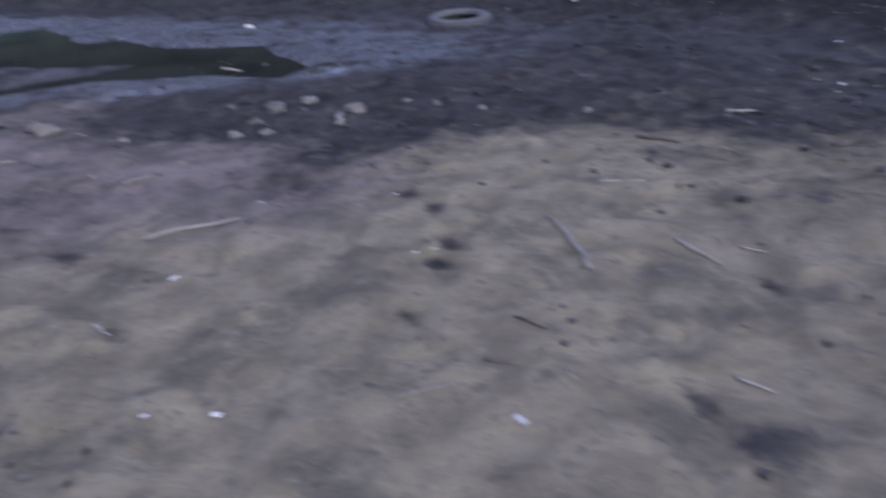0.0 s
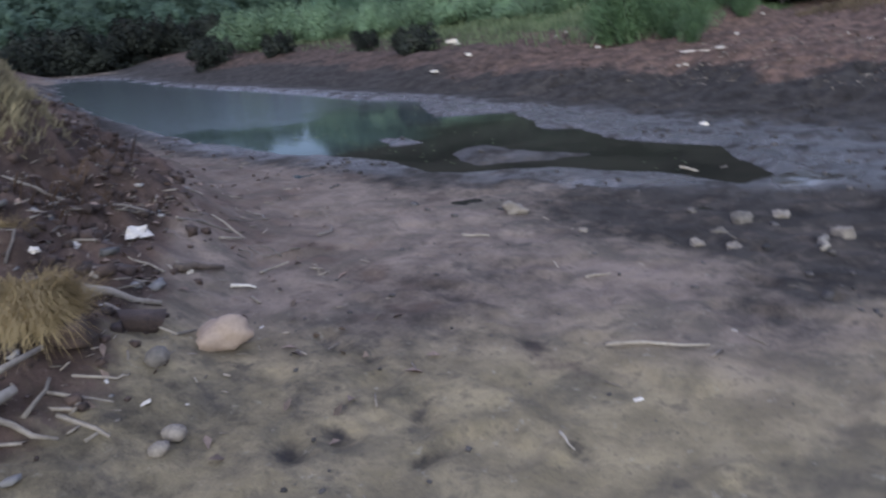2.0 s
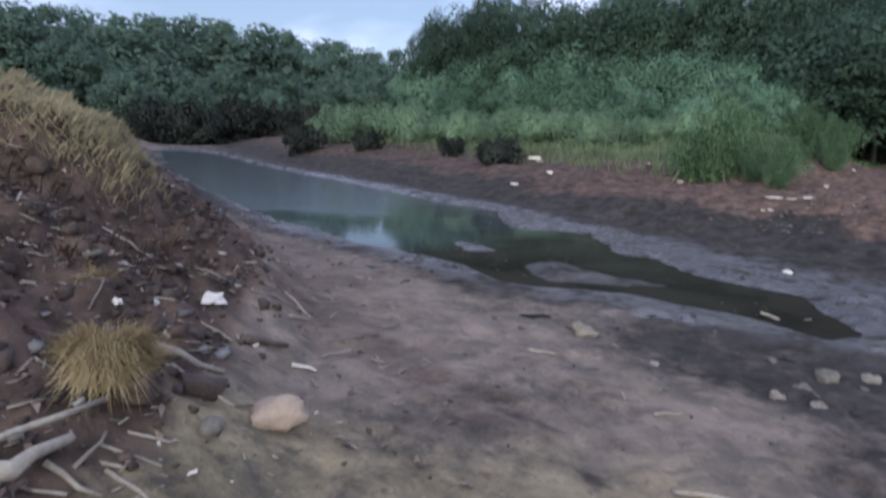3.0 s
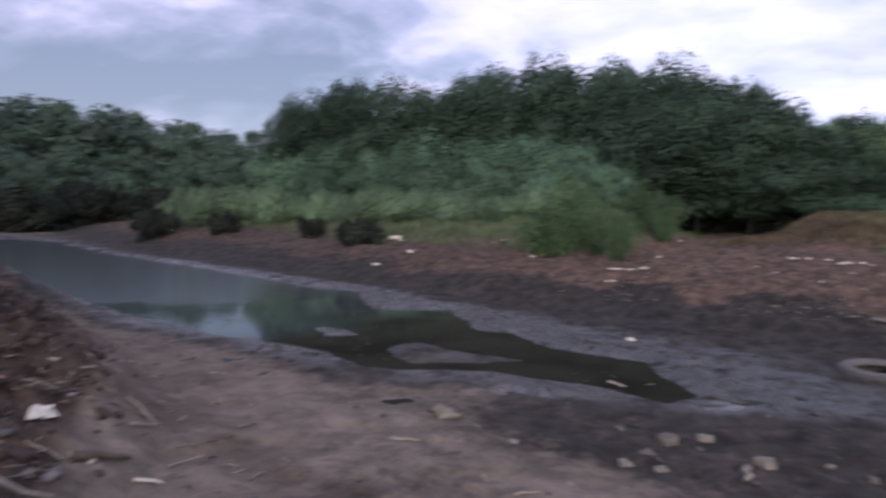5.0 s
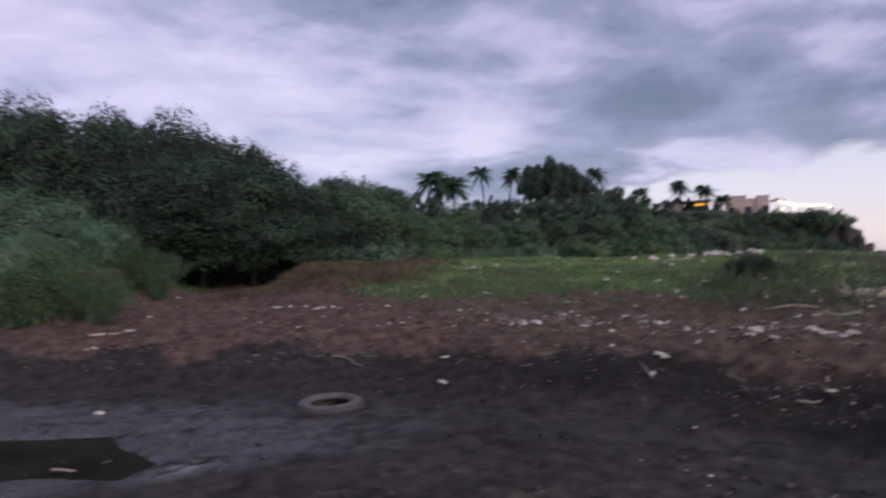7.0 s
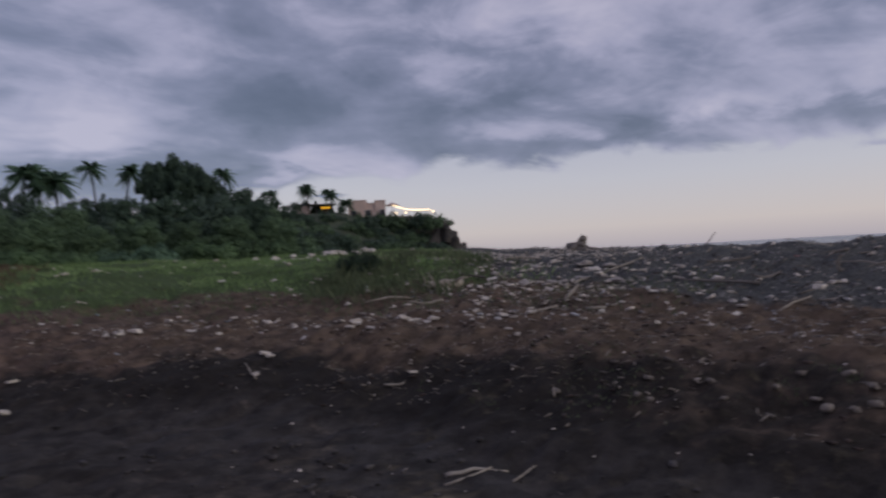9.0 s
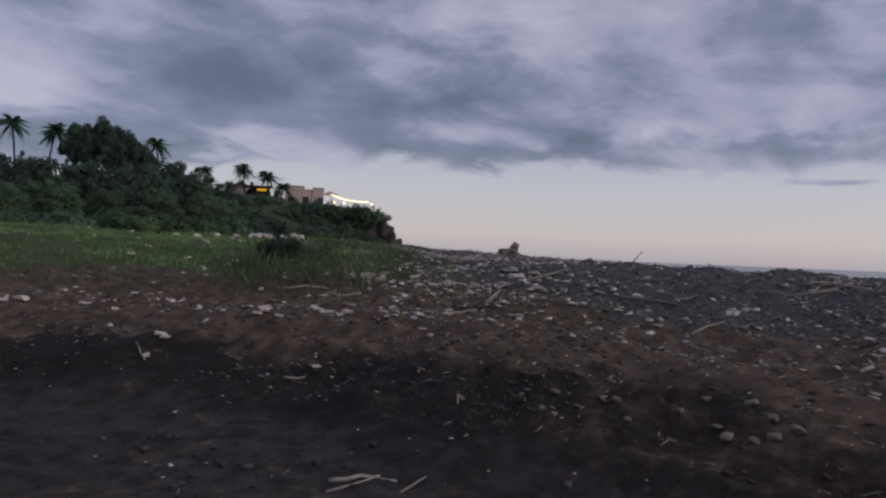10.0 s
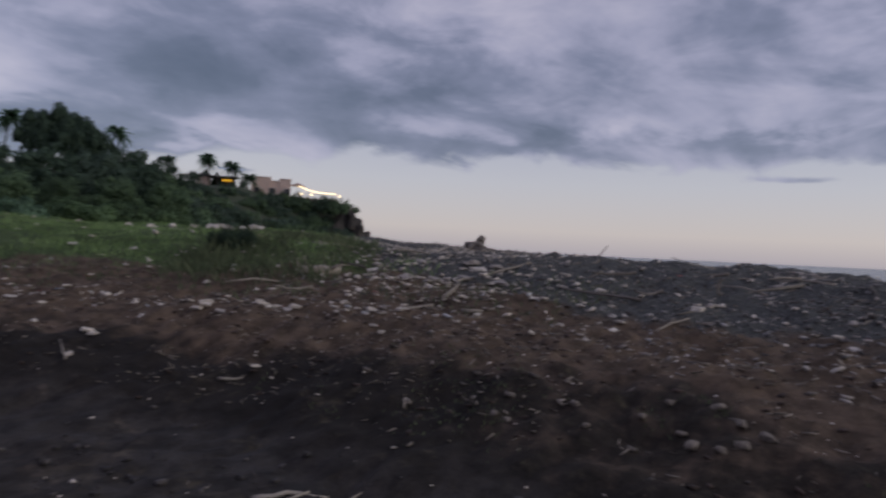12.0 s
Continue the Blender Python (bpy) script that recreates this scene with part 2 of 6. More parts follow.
    b = w.add("ShaderNodeBsdfPrincipled", {"Base Color": col, "Roughness": rough, "Normal": nrm, "Specular IOR Level": w.math("ADD", 0.2, w.math("MULTIPLY", gloss, 0.75))})
    w.add("ShaderNodeOutputMaterial", {0: b.outputs[0]})
    return m


def water_material(name, tint, rough, wave, scale, strength, ruffled=False):
    m = bpy.data.materials.new(name)
    m.use_nodes = True
    w = Nodes(m.node_tree)
    co = w.add("ShaderNodeTexCoord").outputs["Object"]
    st = w.add("ShaderNodeMapping", {"Vector": co, "Scale": (0.5, 1.0, 1.0), "Rotation": (0, 0, radians(25))}).outputs[0]
    n = w.noise(st, scale, 4.0, 0.55)
    calm = w.step(w.noise(co, 0.35, 3.0), 0.4, 0.62)
    nrm = w.add("ShaderNodeBump", {"Strength": w.math("MULTIPLY", w.math("ADD", 0.35, w.math("MULTIPLY", calm, 0.65)), strength), "Distance": wave, "Height": n}).outputs[0]
    if ruffled:
        wind = w.attribute("ruffle").outputs["Fac"]
        rough = w.math("ADD", rough, w.math("MULTIPLY", wind, 0.20))
        power = w.math("MULTIPLY", w.math("ADD", 0.02, w.math("MULTIPLY", wind, 0.5)), strength)
        nrm = w.add("ShaderNodeBump", {"Strength": power, "Distance": wave, "Height": n}).outputs[0]
    murk = w.mix(w.step(w.noise(co, 1.2, 4.0), 0.35, 0.65), tint, tuple(c * 0.55 for c in tint))
    gloss = w.attribute("clear").outputs["Fac"] if ruffled else 0.5
    # upstream, the teal of the mirrored trees is painted into the murk colour
    if ruffled:
        murk = w.mix(w.math("MULTIPLY", gloss, 2.0, clamp=True), murk, w.mix(w.noise(st, 3.0, 5.0, 0.65), (0.028, 0.036, 0.035), (0.072, 0.090, 0.086)))
    b = w.add("ShaderNodeBsdfPrincipled", {"Base Color": murk, "Roughness": rough, "IOR": w.math("ADD", 1.015, w.math("MULTIPLY", gloss, 0.63)), "Specular IOR Level": 0.5, "Normal": nrm})
    w.add("ShaderNodeOutputMaterial", {0: b.outputs[0]})
    return m


def glow_material(name, colour, strength):
    m = bpy.data.materials.new(name)
    m.use_nodes = True
    w = Nodes(m.node_tree)
    w.add("ShaderNodeOutputMaterial", {0: w.add("ShaderNodeEmission", {0: (*colour, 1), 1: strength}).outputs[0]})
    return m


GROUND = ground_material()
RIVER = water_material("river_water", (0.036, 0.032, 0.024), 0.05, 0.08, 7.0, 0.5, True)
SEA = water_material("sea_water", (0.22, 0.25, 0.27), 0.25, 0.05, 0.4, 0.03)
BARK = material("bark", (0.040, 0.033, 0.027), (0.016, 0.013, 0.011), 3.0, bump=0.6)
LEAF_DARK = leaf_material("dark_leaves", (0.098, 0.146, 0.104), (0.052, 0.080, 0.059))
# distance haze is mixed into this leaf colour: paler and bluer
LEAF_FAR = leaf_material("haze_tinted_leaves", (0.158, 0.222, 0.170), (0.084, 0.124, 0.098))
LEAF_MID = leaf_material("mid_leaves", (0.250, 0.380, 0.262), (0.116, 0.186, 0.130))
LEAF_LIGHT = leaf_material("light_leaves", (0.205, 0.305, 0.160), (0.100, 0.155, 0.085))
LEAF_SOFT = leaf_material("soft_green_leaves", (0.180, 0.262, 0.150), (0.096, 0.145, 0.088))
LEAF_OLIVE = leaf_material("olive_leaves", (0.335, 0.455, 0.290), (0.185, 0.262, 0.165))
# dry dark clumps; the same near-black colour paints the hollow's shade
LEAF_CLUMP = leaf_material("dark_dry_and_shade_leaves", (0.060, 0.066, 0.056), (0.022, 0.025, 0.022), 0.3)
LEAF_DRY = leaf_material("dry_grass_blades", (0.50, 0.39, 0.22), (0.30, 0.225, 0.12), 0.3, 0.15)
LEAF_PALE = leaf_material("pale_grass_blades", (0.190, 0.225, 0.130), (0.105, 0.130, 0.075), 0.3, 0.15)
LEAF_STRAW = leaf_material("straw_grass_blades", (0.42, 0.365, 0.235), (0.25, 0.21, 0.13), 0.3, 0.15)
LEAF_GRASS = leaf_material("green_grass_blades", (0.300, 0.425, 0.185), (0.165, 0.250, 0.105), 0.3, 0.15)
SLOPE = material("overgrown_slope", (0.085, 0.105, 0.055), (0.032, 0.044, 0.024), 0.25, detail_scale=2.2, bump=0.9)
LEAF_STALK = leaf_material("dead_stalk_blades", (0.105, 0.072, 0.054), (0.040, 0.027, 0.021), 0.2, 0.15)
LEAF_HEAP = leaf_material("brown_grass_blades", (0.235, 0.180, 0.120), (0.120, 0.092, 0.064), 0.3, 0.15)
ROCK_PALE = material("pale_stone", (0.330, 0.282, 0.230), (0.150, 0.126, 0.102), 14.0, bump=0.5, vary=0.12)
ROCK_PINK = material("pink_stone", (0.40, 0.305, 0.235), (0.26, 0.195, 0.150), 9.0, bump=0.3, vary=0.05)
ROCK_GREY = material("grey_stone", (0.185, 0.162, 0.138), (0.085, 0.073, 0.062), 7.0, bump=0.4)
WOOD_PALE = material("bleached_wood", (0.42, 0.37, 0.30), (0.20, 0.165, 0.13), 5.0, detail_scale=45, bump=0.5)
ROOT_PALE = material("stripped_root", (0.52, 0.47, 0.40), (0.30, 0.26, 0.21), 6.0, detail_scale=40, bump=0.4)
WOOD_GREY = material("weathered_grey_wood", (0.22, 0.19, 0.165), (0.10, 0.085, 0.072), 5.0, detail_scale=45, bump=0.5)
WOOD_DARK = material("dark_wood", (0.14, 0.105, 0.08), (0.05, 0.038, 0.03), 5.0, bump=0.5)
PLASTIC_WHITE = material("white_plastic", (0.76, 0.69, 0.60), (0.50, 0.445, 0.38), 14.0, 0.5, 0.15, vary=0.15)
FOAM_WHITE = material("dirty_foam", (0.74, 0.665, 0.565), (0.44, 0.385, 0.315), 14.0, 0.9, 0.3, vary=0.2)
SHEET_PALE = material("dirty_pale_sheet", (0.50, 0.445, 0.395), (0.24, 0.21, 0.18), 9.0, 0.75, 0.5, vary=0.18)
PLASTIC_BLUE = material("faded_blue_plastic", (0.20, 0.32, 0.45), (0.13, 0.20, 0.29), 9.0, 0.5, 0.15)
PLASTIC_RED = material("faded_red_plastic", (0.42, 0.12, 0.09), (0.26, 0.08, 0.06), 9.0, 0.5, 0.15)
BOTTLE = material("cloudy_bottle_plastic", (0.62, 0.61, 0.56), (0.42, 0.41, 0.38), 12.0, 0.25, 0.1)
RUBBER = material("muddy_rubber", (0.150, 0.135, 0.125), (0.060, 0.056, 0.055), 9.0, 0.8, 0.4)
RUBBER_DRY = material("mud_caked_rubber", (0.20, 0.18, 0.163), (0.10, 0.092, 0.085), 7.0, 0.9, 0.4)
CLIFF = material("cliff_rock", (0.080, 0.068, 0.056), (0.026, 0.023, 0.020), 0.25, detail_scale=2.0, bump=1.0)
CLOD = material("dry_mud_clods", (0.105, 0.070, 0.054), (0.034, 0.023, 0.018), 9.0, bump=0.6, vary=0.3, island=True)
DEBRIS = material("mixed_debris", (0.345, 0.320, 0.300), (0.085, 0.081, 0.078), 3.0, bump=0.4, vary=0.75, island=True)
DRIFT = material("pale_drift", (0.55, 0.49, 0.43), (0.19, 0.165, 0.14), 3.0, bump=0.4, vary=0.6, island=True)
MUD_LUMP = material("mud_lump", (0.095, 0.083, 0.076), (0.036, 0.032, 0.030), 9.0, bump=0.5, vary=0.5, island=True)
WOOD_PALE_MANY = material("pale_twigs", (0.34, 0.29, 0.23), (0.15, 0.125, 0.10), 9.0, bump=0.4, vary=0.5, island=True)
DEAD_LEAF = material("dead_leaf", (0.30, 0.22, 0.175), (0.09, 0.064, 0.050), 7.0, bump=0.3, vary=0.65, island=True)
SLOPE_STONE = material("slope_stone", (0.17, 0.145, 0.12), (0.06, 0.050, 0.041), 9.0, bump=0.5, vary=0.5, island=True)
LITTER_MANY = material("pale_litter", (0.78, 0.69, 0.59), (0.48, 0.415, 0.345), 6.0, 0.7, 0.3, vary=0.30, island=True)
RENDER_WALL = material("peach_render", (0.72, 0.55, 0.46), (0.60, 0.46, 0.385), 0.6, vary=0.03)
ROOF = material("grey_roof", (0.20, 0.19, 0.19), (0.12, 0.115, 0.115), 1.0, vary=0.05)
GLASS_DARK = material("dark_window", (0.05, 0.05, 0.055), (0.02, 0.02, 0.025), 1.0, 0.2, 0.0)
LAMP_YELLOW = glow_material("yellow_lamp", (1.0, 0.50, 0.04), 2.4)
LAMP_WARM = glow_material("warm_bulb", (1.0, 0.72, 0.42), 10.0)


# ---- numbers and shapes ----
def lattice(ix, iy, seed):
    h = (ix.astype(np.int64) * 374761393 + iy.astype(np.int64) * 668265263 + seed * 974711) & 0x7FFFFFFF
    h = ((h ^ (h >> 13)) * 1274126177) & 0x7FFFFFFF
    return ((h ^ (h >> 16)) & 0xFFFF) / 65535.0


def value_noise(x, y, seed=0):
    ix, iy = np.floor(x), np.floor(y)
    fx, fy = x - ix, y - iy
    fx, fy = fx * fx * (3 - 2 * fx), fy * fy * (3 - 2 * fy)
    a, b = lattice(ix, iy, seed), lattice(ix + 1, iy, seed)
    c, d = lattice(ix, iy + 1, seed), lattice(ix + 1, iy + 1, seed)
    return (a + (b - a) * fx) * (1 - fy) + (c + (d - c) * fx) * fy - 0.5


def fbm(x, y, scale, octaves=4, seed=0):
    total, amp, f = 0.0, 1.0, 1.0 / scale
    for k in range(octaves):
        total = total + amp * value_noise(x * f + 17.3 * k, y * f - 9.1 * k, seed + k)
        amp, f = amp * 0.5, f * 2.03
    return total


def smooth(v, lo, hi):
    t = np.clip((v - lo) / (hi - lo), 0, 1)
    return t * t * (3 - 2 * t)


def signed_distance(x, y, poly):
    """Distance to a closed outline; negative inside."""
    best, inside = np.full(np.shape(x), 1e9), np.zeros(np.shape(x), bool)
    for (ax, ay), (bx, by) in zip(poly, poly[1:] + poly[:1]):
        ex, ey = bx - ax, by - ay
        t = np.clip(((x - ax) * ex + (y - ay) * ey) / (ex * ex + ey * ey), 0, 1)
        best = np.minimum(best, np.hypot(x - ax - t * ex, y - ay - t * ey))
        if ay != by:
            inside ^= ((ay > y) != (by > y)) & (x < ax + (y - ay) * ex / ey)
    return np.where(inside, -best, best)


# plan of the river mouth
BED = [(4.4, -9.0), (4.5, 1.0), (4.3, 4.0), (3.7, 6.0), (1.6, 8.9), (-1.0, 9.9), (-4.5, 10.9), (-7.0, 11.4), (-9.0, 12.1), (-12.6, 13.2), (-17.2, 13.8), (-25.0, 16.6),
       (-70.0, 40.0), (-70.0, 34.0), (-17.5, 9.6), (-11.6, 7.5), (-8.6, 6.5), (-6.0, 5.4), (-4.0, 4.5), (-2.6, 3.6), (-1.7, 2.7), (-1.25, 1.8), (-1.1, 0.0), (-1.1, -9.0)]
POOL = [(-6.9, 8.4), (-5.0, 6.5), (-4.4, 6.4), (-3.85, 6.4), (-3.24, 6.1), (-2.7, 6.3), (-2.5, 6.5), (-1.9, 6.6), (-1.4, 6.58), (-0.8, 6.45), (-0.65, 6.85), (-1.0, 7.3), (-1.3, 7.8),
        (-2.25, 7.9), (-2.9, 8.45), (-3.3, 8.35), (-4.4, 9.6), (-5.3, 9.0), (-6.6, 10.4), (-7.5, 10.6)]
RIVER_BED = [(-5.0, 6.4), (-5.9, 6.45), (-6.9, 6.6), (-8.4, 6.95), (-11.6, 8.0), (-17.4, 10.1), (-24.0, 13.2), (-26.5, 15.4), (-24.7, 15.6), (-17.2, 12.9), (-12.6, 11.9), (-9.0, 10.9), (-7.0, 10.3), (-6.2, 8.5)]
BAR = [(-3.52, 6.85), (-3.55, 7.08), (-3.4, 7.25), (-3.15, 7.25), (-2.85, 7.12), (-2.25, 7.18), (-2.5, 6.9), (-2.75, 6.68), (-3.0, 6.5), (-3.3, 6.62)]
STRIP = [(-4.9, 7.35), (-4.5, 7.5), (-4.25, 7.3), (-4.45, 7.05)]
WET_PANS = [[(-2.38, 6.25), (-1.93, 6.24), (-1.33, 6.45), (-0.85, 6.42), (-1.09, 6.22), (-1.6, 5.95), (-2.03, 5.91)], [(-0.77, 6.65), (-0.62, 6.82), (-0.28, 6.95), (-0.04, 6.74), (-0.17, 6.54), (-0.52, 6.2)]]
FOOTPRINTS = [(-1.068, 2.975, 0.9), (-0.912, 2.8, -0.4), (-1.239, 2.755, 1.3), (-0.548, 3.075, 0.5), (-0.992, 3.623, 1.2), (0.331, 4.105, 1.0), (0.455, 3.958, 0.2), (-0.318, 4.591, 0.9), (-1.509, 3.881, 0.6), (1.6, 3.241, 0.2), (1.195, 2.664, 0.4), (0.54, 3.62, 0.3), (0.5, 3.45, 1.2), (0.4, 3.1, 0.7), (-1.46, 3.19, 0.4), (-1.85, 3.61, 0.9), (-1.3, 2.6, 0.8)]


def zones(x, y):
    """Signed distances that shape the ground: outside the bed, pool, river, and towards the sea."""
    bed = signed_distance(x, y, BED)
    bed = bed + 0.55 * fbm(x, y, 2.2, 3, 5)
    left = smooth(np.interp(x, [-70, -17, -5, 0, 2], [37, 11.7, 8.3, 5.5, 4.0]) - y, -0.3, 0.3) * smooth(-x, -1.0, 0.0)
    pool = np.minimum(signed_distance(x, y, POOL), signed_distance(x, y, RIVER_BED))
    pool = np.maximum(pool, -np.minimum(signed_distance(x, y, BAR), signed_distance(x, y, STRIP)))
    pool = pool + 0.16 * fbm(x, y, 0.6, 4, 31)
    sea = (x - 30) * 0.84 - (y - 14) * 0.54
    return bed, left, pool, sea


def mound_reach(x, y):
    return np.hypot(x + 4.85, (y - 2.95) * 0.95) + 0.35 * fbm(x, y, 0.8, 3, 19)


def height(x, y, small=True):
    x, y = np.asarray(x, float), np.asarray(y, float)
    bed, left, pool, sea = zones(x, y)
    flat = 0.045 + 0.022 * smooth(pool, 0.2, 2.5) - 0.042 * (1 - smooth(y, 5.2, 7.0)) * (1 - smooth(bed, -0.7, 0.2))
    h = np.where(pool < 0, -0.012 + 0.35 * np.maximum(pool, -0.35), np.minimum(flat, -0.012 + 0.12 * np.sqrt(np.maximum(pool, 0)) + 0.05 * pool))
    d = np.maximum(bed, 0)
    far_bank = np.interp(d, [0, 1.1, 1.9, 3.2, 4.6, 7.5, 12.5, 26], [0, 0.27, 0.47, 0.58, 0.78, 1.27, 1.42, 1.45])
    left_bank = np.interp(d, [0, 0.3, 1, 2, 3.5, 6, 12], [0, 0.15, 0.42, 0.80, 1.10, 1.35, 1.5])
    h = h + far_bank * (1 - left) + left_bank * left
    h = h + (smooth(y, 0, 30) * 0.55 - 0.47) * smooth(d, 4, 12) * smooth(x, 6, 12)
    h = h + 0.03 * np.exp(-((x - 1.2) / 1.9) ** 4 - ((y - 18.2) / 1.5) ** 2)
    # the grassy mound on the near bank
    h = h + 0.46 * (1 - smooth(mound_reach(x, y), 0.72, 1.08))
    # the gully that runs into the wood
    way = np.degrees(np.arctan2(x - 0.4, y - 1.5))
    h = h - 0.05 * smooth(way, 57, 68) * smooth(np.hypot(x - 0.4, y - 1.5), 9, 14)
    h = h + 0.09 * smooth(way, 68, 78) * smooth(np.hypot(x - 0.4, y - 1.5), 9, 15)
    h = h - 0.16 * smooth(way, 41, 48) * (1 - smooth(way, 60, 66)) * smooth(np.hypot(x - 0.4, y - 1.5), 12, 20)
    h = h - 0.58 * np.exp(-((way + 7.6) / 4.8) ** 4) * smooth(np.hypot(x - 0.4, y - 1.5), 12.5, 17.0) * (1 - smooth(np.hypot(x, y), 34, 44))
    h = h * (1 - smooth(sea, -7, 9)) - 2.6 * smooth(sea, -7, 9)
    h = h - 12 * smooth(np.hypot(x, y), 400, 1500)
    if small:
        bank = smooth(bed, 0.0, 0.8)
        h = h + fbm(x, y, 0.9, 3, 3) * (0.018 + 0.10 * bank) * smooth(pool, -0.1, 0.5)
        h = h + fbm(x, y, 3.2, 3, 15) * 0.22 * smooth(bed, 4.0, 7.0) * (1 - left)
        h = h + fbm(x, y, 0.16, 3, 9) * (0.016 + 0.018 * smooth(y + 0.28 * x, 4.2, 5.5) + 0.045 * bank) * smooth(pool, -0.05, 0.35)
        h = h + fbm(x, y, 0.9, 4, 29) * 0.13 * smooth(bed, 3.5, 6.0) * smooth(x - 0.78 * y, -0.5, 2.5) * (1 - left)
        h = h + (np.abs(fbm(x, y, 0.35, 3, 12)) * 0.30 - 0.05 * smooth(fbm(x, y, 0.28, 2, 14), 0.12, 0.3)) * bank * left
        h = h - 0.035 * smooth(fbm(x, y, 0.38, 3, 77), 0.08, 0.34) * (1 - bank) * smooth(pool, 0.3, 0.9)
        h = h - 0.020 * smooth(fbm(x, y, 0.17, 2, 88), 0.20, 0.36) * (1 - bank) * smooth(pool, 0.3, 0.9)
        for fx, fy, a in FOOTPRINTS:
            u, v = (x - fx) * math.cos(a) + (y - fy) * math.sin(a), (y - fy) * math.cos(a) - (x - fx) * math.sin(a)
            r = np.sqrt((u / 0.05) ** 2 + ((v + 4.0 * u * u) / 0.10) ** 2) * (1 + 0.9 * fbm(x, y, 0.09, 2, 41))
            h = h - 0.028 * np.exp(-r ** 2) + 0.010 * np.exp(-((r - 1.35) / 0.3) ** 2)
        h = np.where((pool > 0.15) & (np.abs(x) < 12) & (np.abs(y) < 12), np.maximum(h, 0.006 + 0.25 * np.maximum(h - 0.006, -0.02) + 0.004 * fbm(x, y, 0.2, 2, 6)), h)
    return h


def ground_z(x, y):
    return float(height(np.array([x]), np.array([y]))[0])


HUB = (0.4, 1.5)


def polar(az, dist):
    return HUB[0] + dist * math.sin(radians(az)), HUB[1] + dist * math.cos(radians(az))


def mesh_of(name, verts, faces, mat, smooth_faces=False):
    me = bpy.data.meshes.new(name)
    me.from_pydata([tuple(v) for v in verts], [], faces) if not isinstance(verts, np.ndarray) else fill(me, verts, faces)
    me.materials.append(mat)
    if smooth_faces:
        me.polygons.foreach_set("use_smooth", [True] * len(me.polygons))
    me.update()
    return me


def fill(me, verts, faces):
    """Vertices and equal-sided faces from arrays."""
    faces = np.asarray(faces, np.int32)
    n, k = faces.shape
    me.vertices.add(len(verts))
    me.vertices.foreach_set("co", np.asarray(verts, np.float32).ravel())
    me.loops.add(n * k)
    me.loops.foreach_set("vertex_index", faces.ravel())
    me.polygons.add(n)
    me.polygons.foreach_set("loop_start", np.arange(0, n * k, k, dtype=np.int32))
    me.update(calc_edges=True)


def part(name, me, parent, label=""):
    ob = new(name, me)
    ob.parent = parent
    if label:
        ob["label"] = label
    return ob


def bm_mesh(name, bm, mat, smooth_faces=True):
    me = bpy.data.meshes.new(name)
    bm.to_mesh(me)
    bm.free()
    me.materials.append(mat)
    if smooth_faces:
        me.polygons.foreach_set("use_smooth", [True] * len(me.polygons))
    return me


def tube(points, radii, sides=7):
    """Vertices and quads of a tapered tube along points, closed at both ends by small rings."""
    pts = [Vector(p) for p in points]
    vs, fs = [], []
    for i, p in enumerate(pts):
        way = (pts[min(i + 1, len(pts) - 1)] - pts[max(i - 1, 0)]).normalized()
        a = way.orthogonal().normalized() if i == 0 else (a - way * a.dot(way)).normalized()
        b = way.cross(a)
        for k in range(sides):
            t = 2 * math.pi * k / sides
            vs.append(p + (a * math.cos(t) + b * math.sin(t)) * radii[i])
    for i in range(len(pts) - 1):
        for k in range(sides):
            fs.append((i * sides + k, i * sides + (k + 1) % sides, (i + 1) * sides + (k + 1) % sides, (i + 1) * sides + k))
    fs.append(tuple(range(sides))[::-1])
    fs.append(tuple(range((len(pts) - 1) * sides, len(pts) * sides)))
    return vs, fs


def joined(pieces):
    vs, fs = [], []
    for v, f in pieces:
        k = len(vs)
        vs += v
        fs += [tuple(i + k for i in q) for q in f]
    return vs, fs


def leaves(centres, normals, length, width, rng, far=False):
    """Diamond-shaped leaves, one folded quad each; far ones are pointed triangles."""
    n = len(centres)
    nrm = normals / np.linalg.norm(normals, axis=1, keepdims=True)
    r = rng.normal(size=(n, 3))
    t = r - nrm * (r * nrm).sum(1, keepdims=True)
    t /= np.linalg.norm(t, axis=1, keepdims=True)
    s = np.cross(nrm, t)
    ln = (length * rng.uniform(0.6, 1.3, (n, 1)))
    wd = (width * rng.uniform(0.7, 1.2, (n, 1)))
    if far:
        v = np.stack([centres - t * ln * 0.4 - s * wd / 2, centres - t * ln * 0.4 + s * wd / 2, centres + t * ln * 0.65 - nrm * ln * 0.15], 1)
        return v.reshape(-1, 3), np.arange(n * 3).reshape(n, 3)
    v = np.stack([centres - t * ln / 2, centres + s * wd / 2 + nrm * wd * 0.2, centres + t * ln / 2 - nrm * ln * 0.15, centres - s * wd / 2 + nrm * wd * 0.2], 1)
    return v.reshape(-1, 3), np.arange(n * 4).reshape(n, 4)


def blades(px, py, pz, tall, wide, rng, lean=0.5):
    """Grass blades: one thin bent quad each."""
    n = len(px)
    a = rng.uniform(0, 2 * np.pi, n)
    h = tall * rng.uniform(0.45, 1.2, n)
    l = lean * h * rng.uniform(0.1, 1.0, n)
    b = rng.uniform(0, 2 * np.pi, n)
    base = np.stack([px, py, pz - 0.02], 1)
    side = np.stack([np.cos(a), np.sin(a), 0 * a], 1) * (wide / 2)
    bend = np.stack([np.cos(b) * l, np.sin(b) * l, h], 1)
    v = np.stack([base - side, base + side, base + bend * 0.6 + side * 0.7 - bend * [[0.15, 0.15, 0]], base + bend], 1)
    return v.reshape(-1, 3), np.arange(n * 4).reshape(n, 4)


